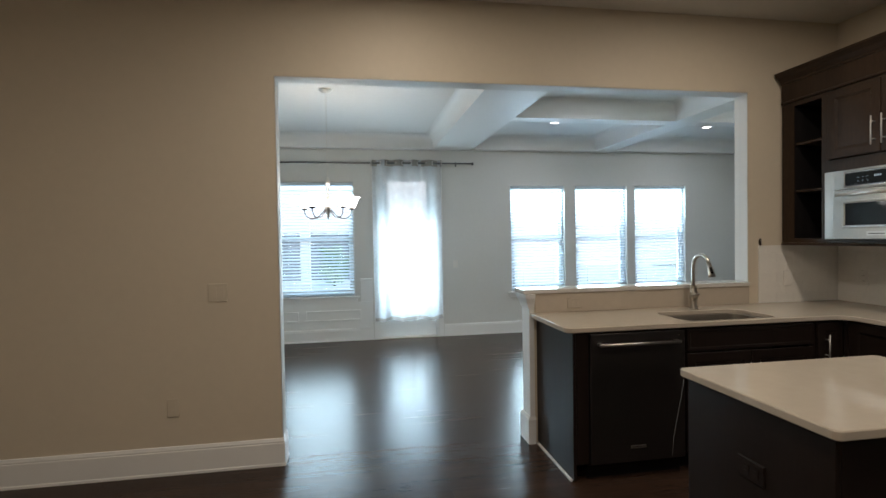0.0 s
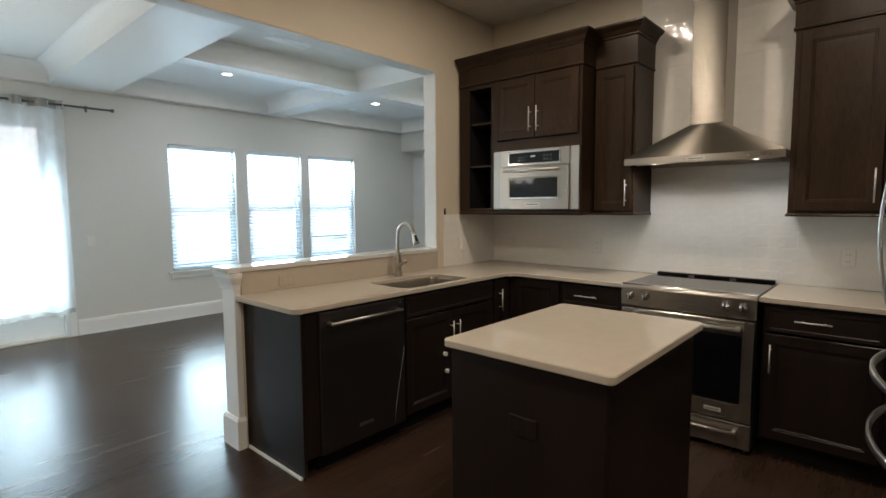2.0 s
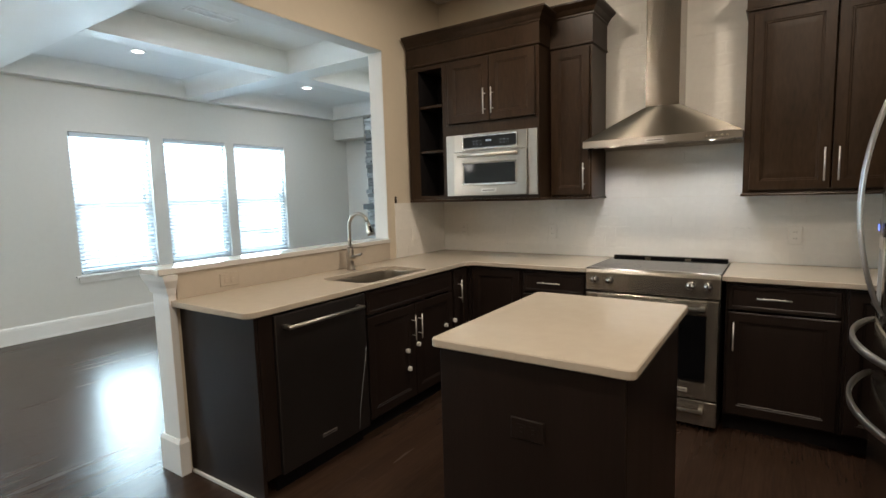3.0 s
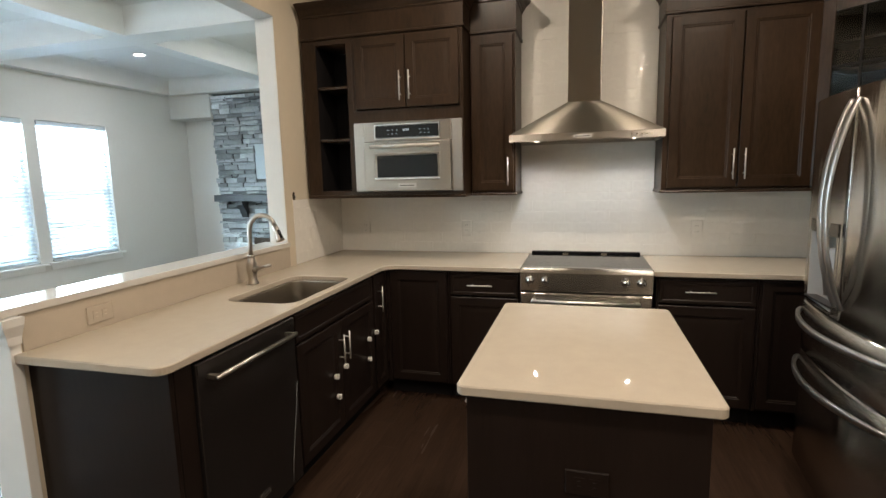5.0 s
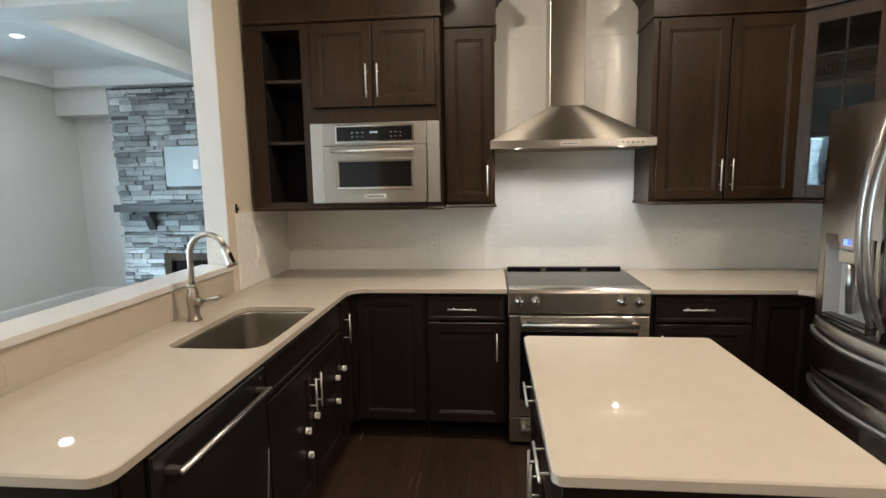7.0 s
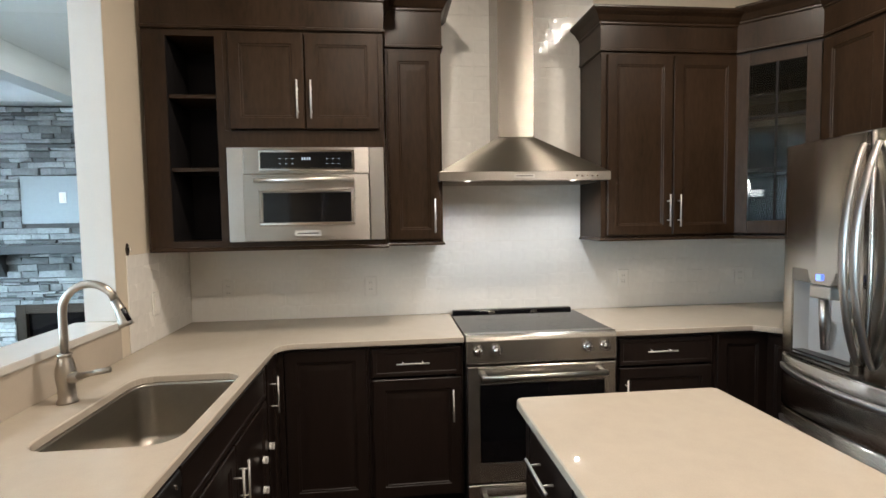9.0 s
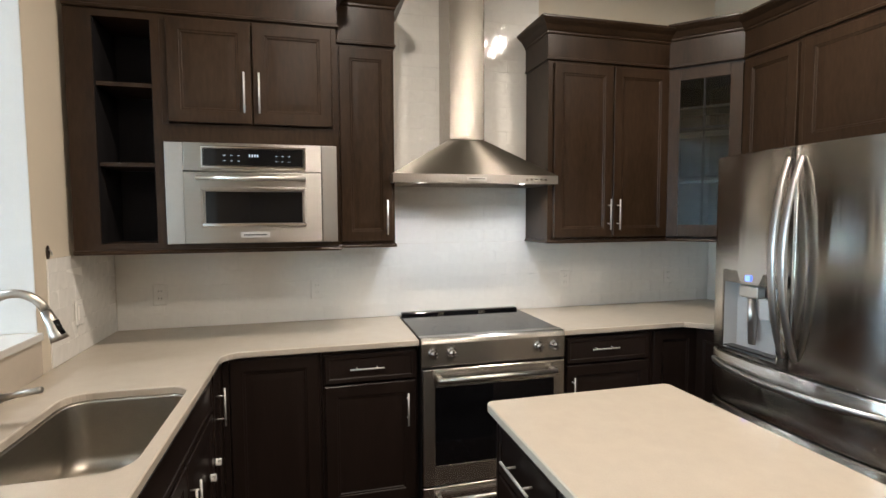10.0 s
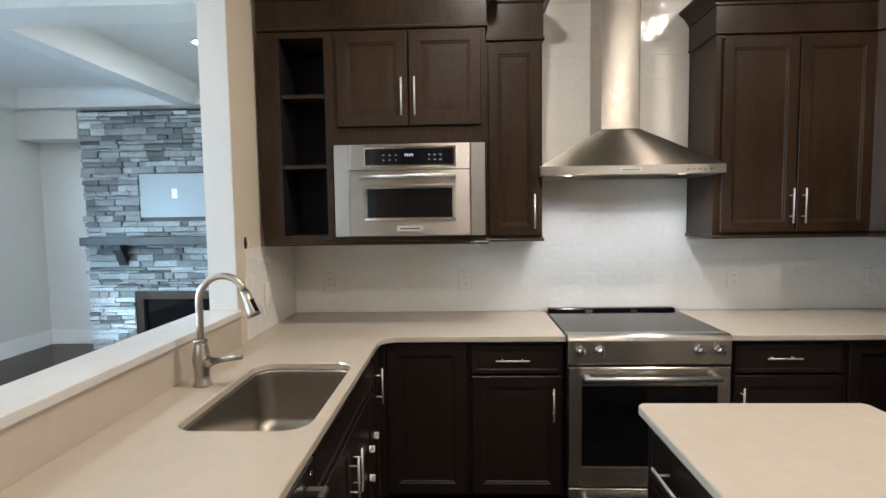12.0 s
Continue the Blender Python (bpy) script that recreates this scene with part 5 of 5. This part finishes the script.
for x, y in FCANS:
    recessed(x, y, CF - 0.0005, M_CANLIT)

# ---- family and dining room things ----
rod = thing("curtain_rod", pose(0, 7.41, 2.52), "grey metal curtain rod with end caps over the door", "curtain rod")
tube("pole", [(-1.45, 0, 0), (1.84, 0, 0)], 0.012, M_ROD, rod)
lathe("end_cap", [(0.0, 0.0), (0.020, 0.002), (0.022, 0.012), (0.018, 0.030), (0, 0.034)], M_ROD, rod, "", m=pose(1.838, 0, 0, 0, 90))
for x in (-1.1, 0.40, 1.62):
    boxes("bracket", [(x - 0.006, x + 0.006, 0.012, 0.085, -0.006, 0.006), (x - 0.012, x + 0.012, 0.080, 0.087, -0.035, 0.035)], M_ROD, rod, "", 0.001)

cur = thing("curtain", pose(0.40, 7.41, 2.52), "sheer pale blue-white curtain on metal grommets over the glass door", "curtain")
bm = bmesh.new()
n, folds, width, drop = 160, 4.5, 0.98, 2.24
cols = []
for i in range(n + 1):
    u = i / n
    col = []
    for j in range(9):
        v = j / 8
        amp = 0.044 * (0.8 + 0.35 * noise.noise(Vector((u * 3, v * 2, 0))))
        x = u * width + 0.012 * math.sin(u * folds * 6.2832 * 0.5 + v) * v
        y = amp * math.sin(u * folds * 6.2832) + 0.012 * noise.noise(Vector((u * 5, v * 3, 4)))
        col.append(bm.verts.new((x, y - 0.002, 0.045 - (drop + 0.012 * math.sin(u * 17)) * v)))
    cols.append(col)
for a, b in zip(cols, cols[1:]):
    for j in range(8):
        bm.faces.new((a[j], b[j], b[j + 1], a[j + 1]))
part("cloth", bm, M_SHEER, cur, smooth=True)
bm = bmesh.new()
rows = []
for i in range(n + 1):
    u = i / n
    x = u * width + 0.012 * math.sin(u * folds * 6.2832 * 0.5 + 1)
    y = 0.044 * math.sin(u * folds * 6.2832) - 0.006
    z = 0.045 - (drop + 0.012 * math.sin(u * 17))
    rows.append((bm.verts.new((x, y, z)), bm.verts.new((x, y, z - 0.05))))
for a, b in zip(rows, rows[1:]):
    bm.faces.new((a[0], b[0], b[1], a[1]))
part("hem", bm, M_HEM, cur, "grey-brown hem band", smooth=True)
bm = bmesh.new()
rows = []
for i in range(n + 1):
    u = i / n
    x = u * width + 0.012 * math.sin(u * folds * 6.2832 * 0.5)
    y = 0.038 * math.sin(u * folds * 6.2832) - 0.006
    rows.append((bm.verts.new((x, y, 0.046)), bm.verts.new((x, y, -0.045))))
for a, b in zip(rows, rows[1:]):
    bm.faces.new((a[0], b[0], b[1], a[1]))
part("header", bm, M_HEM, cur, "grey header band with grommets", smooth=True)
for k in range(10):
    x = k / 9 * 0.98
    lathe("grommet", [(0.022, -0.003), (0.033, -0.003), (0.033, 0.003), (0.022, 0.003), (0.022, -0.003)], M_NICKEL, cur, "metal grommet ring", sides=18, m=pose(x, 0, 0, 0, 90, 25 if k % 2 else -25))

# wainscot under the dining windows
slab("wainscot", -1.597, 0.385, YW - 0.010, YW - 0.001, 0.18, 0.555, M_TRIM, None, "white panelled wainscot under the dining window", 0, kind="structure")
for x0, x1 in ((-1.5, -0.65), (-0.56, 0.208)):
    boxes("panel_moulding", [(x0, x1, YW - 0.024, YW - 0.0105, 0.425, 0.443), (x0, x1, YW - 0.024, YW - 0.0105, 0.295, 0.313), (x0, x0 + 0.018, YW - 0.024, YW - 0.0105, 0.3135, 0.4245), (x1 - 0.018, x1, YW - 0.024, YW - 0.0105, 0.3135, 0.4245)], M_TRIM, None, "white picture-frame moulding", 0.003, kind="structure")
slab("wainscot", 0.215, 0.385, YW - 0.010, YW - 0.001, 0.556, 0.84, M_TRIM, None, "white wainscot beside the dining window", 0, kind="structure")
slab("chair_rail", 0.205, 0.39, YW - 0.028, YW - 0.001, 0.842, 0.885, M_TRIM, None, "white moulded chair rail", 0.006, kind="structure")
outlet_plate(None, pose(1.60, YW - 0.001, 1.06), M_PLASTIC, "white light switch beside the patio door", "single", top=True)

# chandelier
ch = thing("chandelier", pose(-0.10, 5.25, 0), "dark bronze chandelier with five lit frosted glass bell shades", "chandelier")
lathe("canopy", [(0.0, CF - 0.001), (0.065, CF - 0.001), (0.066, CF - 0.010), (0.045, CF - 0.028), (0.012, CF - 0.036), (0, CF - 0.038)], M_NICKEL, ch)
bm = bmesh.new()
z = CF - 0.036
k = 0
while z > 2.06:
    m = Matrix.Translation((0, 0, z - 0.016)) @ pose(0, 0, 0, 90, 0, 90 * (k % 2))
    v0 = len(bm.verts)
    n = 8
    ring = []
    for i in range(n):
        a = 6.2832 * i / n
        c = Vector((0.007 * math.cos(a), 0.016 * math.sin(a), 0))
        o = Vector((math.cos(a), math.sin(a), 0))
        ring.append([bm.verts.new(m @ (c + 0.0018 * (math.cos(b) * o + math.sin(b) * Vector((0, 0, 1))))) for b in (0, 2.09, 4.19)])
    for i in range(n):
        for j in range(3):
            bm.faces.new((ring[i][j], ring[(i + 1) % n][j], ring[(i + 1) % n][(j + 1) % 3], ring[i][(j + 1) % 3]))
    z -= 0.027
    k += 1
part("chain", bm, M_NICKEL, ch)
lathe("column", [(0, 2.10), (0.010, 2.095), (0.014, 2.07), (0.030, 2.05), (0.014, 2.03), (0.012, 1.93), (0.022, 1.90), (0.030, 1.86), (0.036, 1.80), (0.026, 1.76), (0.012, 1.73), (0.018, 1.715), (0, 1.69)], M_NICKEL, ch, m=pose(0, 0, -0.04))
for k in range(5):
    a = radians(72 * k + 20)
    c, s = math.cos(a), math.sin(a)
    pts = [(0.02, 1.80), (0.065, 1.745), (0.12, 1.705), (0.18, 1.70), (0.225, 1.73), (0.24, 1.775), (0.24, 1.795)]
    fine = []
    for i in range(len(pts) - 1):
        p0, p1, p2, p3 = (Vector(pts[max(i - 1, 0)]), Vector(pts[i]), Vector(pts[i + 1]), Vector(pts[min(i + 2, len(pts) - 1)]))
        for t in (0, 0.33, 0.67):
            q = 0.5 * ((2 * p1) + (p2 - p0) * t + (2 * p0 - 5 * p1 + 4 * p2 - p3) * t * t + (3 * p1 - p0 - 3 * p2 + p3) * t ** 3)
            fine.append((q.x * c, q.x * s, q.y - 0.04))
    fine.append((0.24 * c, 0.24 * s, 1.755))
    arm = tube("arm", fine, 0.005, M_BRONZE, ch, "curved bronze arm", sides=8)
    lathe("cup", [(0.0, 0.0), (0.020, 0.0), (0.030, 0.012), (0.026, 0.022), (0, 0.024)], M_BRONZE, arm, "", m=pose(0.24 * c, 0.24 * s, 1.745), sides=16)
    lathe("shade", [(0.032, 0.0), (0.044, 0.02), (0.054, 0.05), (0.070, 0.085), (0.092, 0.105), (0.088, 0.105), (0.067, 0.084), (0.051, 0.05), (0.041, 0.02), (0.029, 0.003)], M_SHADE, arm, "lit frosted glass bell shade", m=pose(0.24 * c, 0.24 * s, 1.765))

# ceiling registers
for (x, y, w, d) in ((2.58, 4.90, 0.42, 0.12), (4.96, 7.05, 0.14, 0.10)):
    v = thing("ceiling_vent", pose(x, y, CF), "white metal ceiling air register", "vent", "ceiling vents")
    boxes("frame", [(-w / 2, w / 2, -d / 2, -d / 2 + 0.015, -0.008, -0.001), (-w / 2, w / 2, d / 2 - 0.015, d / 2, -0.008, -0.001), (-w / 2, -w / 2 + 0.015, -d / 2 + 0.015, d / 2 - 0.015, -0.008, -0.001), (w / 2 - 0.015, w / 2, -d / 2 + 0.015, d / 2 - 0.015, -0.008, -0.001)], M_TRIM, v)
    for k in range(5):
        y2 = -d / 2 + 0.022 + k * (d - 0.044) / 4
        slab("vane", -w / 2 + 0.016, w / 2 - 0.016, y2 - 0.001, y2 + 0.006, -0.007, -0.002, M_TRIM, v, "", 0)

# stone chimney breast with mantel and firebox
SX, SY0, SY1 = 6.47, 4.40, 6.80
FB = (4.93, 6.27, 0.04, 0.675)
PN = (5.05, 6.15, 1.51, 2.00)
br = boxes("chimney_breast", [(SX + 0.03, XE - 0.003, SY0, FB[0], 0.0, BEAM - 0.004), (SX + 0.03, XE - 0.003, FB[1], SY1, 0.0, BEAM - 0.004), (SX + 0.03, XE - 0.003, FB[0], FB[1], FB[3], BEAM - 0.004)], M_STONEBACK, None, "grey ledger stone chimney breast", kind="structure")
slab("blank_panel", SX - 0.01, SX + 0.029, PN[0], PN[1], PN[2], PN[3], M_PANEL, None, "smooth grey board set in the stone above the mantel", 0.003, category="panel")
outlet_plate(None, pose(SX - 0.011, 5.745, 1.775, 0, 0, -90), M_PLASTIC, "white outlet on the grey board", "single", top=True)
mt = thing("mantel_shelf", pose(SX, 0, 0), "dark grey stained wood mantel shelf on two corbels", "mantel")
slab("shelf", -0.20, -0.012, 4.47, 6.74, 1.205, 1.295, M_MANTEL, mt, "", 0.006)
for y in (4.82, 6.36):
    bm = bmesh.new()
    pr = [(-0.012, 1.203), (-0.16, 1.203), (-0.155, 1.15), (-0.11, 1.10), (-0.075, 1.03), (-0.045, 0.97), (-0.012, 0.965)]
    lo, hi = [bm.verts.new((x, y - 0.05, z)) for x, z in pr], [bm.verts.new((x, y + 0.05, z)) for x, z in pr]
    bm.faces.new(lo)
    bm.faces.new(hi[::-1])
    for i in range(7):
        bm.faces.new((lo[i], hi[i], hi[(i + 1) % 7], lo[(i + 1) % 7]))
    bmesh.ops.recalc_face_normals(bm, faces=bm.faces[:])
    part("corbel", bm, M_MANTEL, mt, "carved dark corbel", 0.004)
fb = thing("fireplace", pose(SX, 0, 0), "black metal gas fireplace with a glass front", "fireplace")
y0, y1, z0, z1 = FB
boxes("surround", [(-0.015, 0.05, y0 + 0.005, y0 + 0.10, z0, z1 - 0.005), (-0.015, 0.05, y1 - 0.10, y1 - 0.005, z0, z1 - 0.005), (-0.015, 0.05, y0 + 0.10, y1 - 0.10, z1 - 0.10, z1 - 0.005), (-0.015, 0.05, y0 + 0.10, y1 - 0.10, z0, z0 + 0.09)], M_BRONZE, fb, "", 0.003)
boxes("firebox", [(0.10, 0.22, y0 + 0.10, y1 - 0.10, z0 + 0.09, z1 - 0.10)], M_STONEBACK, fb)
slab("glass_front", 0.03, 0.034, y0 + 0.10, y1 - 0.10, z0 + 0.09, z1 - 0.10, M_BLACK, fb, "dark reflective glass", 0)
boxes("louvre", [(-0.020, -0.0155, y0 + 0.12, y1 - 0.12, z1 - 0.085 + 0.018 * k, z1 - 0.075 + 0.018 * k) for k in range(4)], M_BRONZE, fb)

# ---- pieces of walls and floors ----
def stones():
    rng = random.Random(11)
    made, z = [], 0.002
    while z < BEAM - 0.03:
        h = min(rng.choice((0.03, 0.038, 0.045, 0.05, 0.06, 0.072)), BEAM - 0.006 - z)
        y = SY0 + 0.004
        while y < SY1 - 0.01:
            w = rng.uniform(0.09, 0.31)
            if SY1 - (y + w) < 0.10:
                w = SY1 - y + rng.uniform(-0.02, 0.012)
            a, b = y, y + w
            for q0, q1, r0, r1 in (FB, PN):
                if z + h > r0 + 0.004 and z < r1 - 0.004:
                    if a < q0 < b:
                        b = q0
                    elif q0 - 1e-6 <= a < q1:
                        a = b = q1
            if b - a > 0.03:
                made.append((a, b, z, z + h))
            y = max(b, a) if b > a else a
        z += h
    return made, rng


def stone_into(bm, rng, a, b, z0, z1):
    out = rng.uniform(0.0, 0.042)
    j = lambda s: rng.uniform(-s, s)
    g = 0.003
    front = [bm.verts.new((SX - out + j(0.006), y + j(0.007), z + j(0.0045))) for y, z in ((a + g, z0 + g), (b - g, z0 + g), (b - g, z1 - g), (a + g, z1 - g))]
    mid = bm.verts.new((SX - out - 0.006 + j(0.004), (a + b) / 2 + j(0.03), (z0 + z1) / 2))
    back = [bm.verts.new((SX + 0.031, y, z)) for y, z in ((a + g, z0 + g), (b - g, z0 + g), (b - g, z1 - g), (a + g, z1 - g))]
    for k in range(4):
        bm.faces.new((front[k], mid, front[(k + 1) % 4]))
        bm.faces.new((front[k], front[(k + 1) % 4], back[(k + 1) % 4], back[k]))


rows, rng = stones()
rows.sort(key=lambda s: abs((s[2] + s[3]) / 2 - 1.6) + abs((s[0] + s[1]) / 2 - 6.0) * 0.8)
rest = bmesh.new()
for k, s in enumerate(rows):
    if k < 290:
        bm = bmesh.new()
        stone_into(bm, rng, *s)
        part("stone", bm, M_STONE, br)
    else:
        stone_into(rest, rng, *s)
part("stones", rest, M_STONE, br, kind="stuff")

# glazed tiles: 75 by 150 mm in running bond
TW, TH, GAP, TT = 0.152, 0.076, 0.0010, 0.0055
TILE_CACHE = {}


def tile_mesh(w, h):
    key = (round(w, 3), round(h, 3))
    if key not in TILE_CACHE:
        bm = bmesh.new()
        ring_panel(bm, 0, w, 0, h, [(0, 0), (0, -TT + 0.0006), (0.0007, -TT)])
        data = bpy.data.meshes.new("tile")
        bm.to_mesh(data)
        bm.free()
        data.materials.append(M_TILE)
        TILE_CACHE[key] = data
    return TILE_CACHE[key]


def tiled(parent, m, width, z0, z1, limit, holes=()):
    """Tiles over a wall face in its own x and z, as parts; past limit they are joined."""
    slab("grout_bed", 0, width, -0.0057, -0.001, z0, z1, M_GROUT, parent, "", 0, m=m)
    rng = random.Random(7)
    cells = []
    for j in range(int((z1 - z0) / TH) + 1):
        za, zb = z0 + j * TH + GAP / 2, min(z0 + (j + 1) * TH - GAP / 2, z1)
        if zb - za < 0.012:
            continue
        x = -TW / 2 if j % 2 else 0.0
        while x < width:
            xa, xb = max(x + GAP / 2, 0.0), min(x + TW - GAP / 2, width)
            x += TW
            if xb - xa > 0.012:
                cells.append((xa, xb, za, zb))
    rest = bmesh.new()
    for k, (xa, xb, za, zb) in enumerate(cells):
        dy = -0.001 + rng.uniform(-0.0003, 0.0001)
        tilt = pose(xa, dy, za, rng.uniform(-0.8, 0.8), 0, rng.uniform(-0.4, 0.4))
        if k < limit:
            ob = new("tile", tile_mesh(xb - xa, zb - za))
            ob.parent = parent
            ob.matrix_local = m @ tilt
        else:
            tmp = bmesh.new()
            ring_panel(tmp, 0, xb - xa, 0, zb - za, [(0, 0), (0, -TT + 0.001), (0.001, -TT)])
            for v in tmp.verts:
                v.co = tilt @ v.co
            data = bpy.data.meshes.new("t")
            tmp.to_mesh(data)
            tmp.free()
            rest.from_mesh(data)
            bpy.data.meshes.remove(data)
    if len(rest.verts):
        part("tiles", rest, M_TILE, parent, m=m, kind="stuff")
    else:
        rest.free()


by = {o.name: o for o in scene.objects}
tiled(by["wall_range"], pose(XR, YP - 0.009, 0, 0, 0, -90), YP + 0.20 - 0.012, 0.9155, 1.352, 160)
tiled(by["wall_range"], pose(XR, 2.10, 0, 0, 0, -90), 0.892, 1.353, 2.40, 130)
tiled(by["wall_range"], pose(XR, 2.20, 0, 0, 0, -90), 1.075, 2.70, CK - 0.001, 0)
tiled(by["wall_range"], pose(XR, 2.095, 0, 0, 0, -90), 0.883, 2.401, 2.699, 0)
tiled(by["wall_pass_through"], pose(3.16, YP, 0), XR - 3.16 - 0.001, 0.9155, 1.352, 60)
tiled(by["wall_fridge"], pose(XR - 0.010, YS, 0, 0, 0, 180), 0.95, 0.9155, 1.352, 60)

# floorboards
PW = 0.127
bm = bmesh.new()
add_box(bm, XL - 0.1, XE + 0.1, YB - 0.1, YW + 0.05, -0.06, -0.006)
floor = part("floor", bm, M_UNDER, None, "dark espresso hardwood floor", kind="structure")
rng = random.Random(5)
boards = []
y, j = YB, 0
while y < YW - 0.001:
    x = XL - rng.uniform(0.1, 1.2)
    while x < XE:
        L = rng.uniform(0.7, 1.7)
        a, b = max(x, XL), min(x + L, XE)
        x += L
        if b - a > 0.02:
            boards.append((a + 0.0003, b - 0.0003, y + 0.0002, min(y + PW, YW) - 0.0002))
    y += PW
    j += 1
boards.sort(key=lambda s: (s[0] + s[1] - 2.4) ** 2 / 9 + (s[2] + s[3] - 8.6) ** 2 / 4)
rest = bmesh.new()


def board_into(bm, a, b, c, d, z=0.0):
    ch = 0.0003
    lo = [bm.verts.new(p) for p in ((a, c, -0.0055), (b, c, -0.0055), (b, d, -0.0055), (a, d, -0.0055))]
    mid = [bm.verts.new(p) for p in ((a, c, z - ch), (b, c, z - ch), (b, d, z - ch), (a, d, z - ch))]
    top = [bm.verts.new(p) for p in ((a + ch, c + ch, z), (b - ch, c + ch, z), (b - ch, d - ch, z), (a + ch, d - ch, z))]
    for r0, r1 in ((lo, mid), (mid, top)):
        for k in range(4):
            bm.faces.new((r0[k], r0[(k + 1) % 4], r1[(k + 1) % 4], r1[k]))
    bm.faces.new(top)


for k, s in enumerate(boards):
    if k < 290:
        bm = bmesh.new()
        board_into(bm, *s, rng.uniform(-0.0001, 0.0))
        part("floorboard", bm, M_FLOOR, floor)
    else:
        board_into(rest, *s, rng.uniform(-0.0001, 0.0))
part("floorboards", rest, M_FLOOR, floor, kind="stuff")
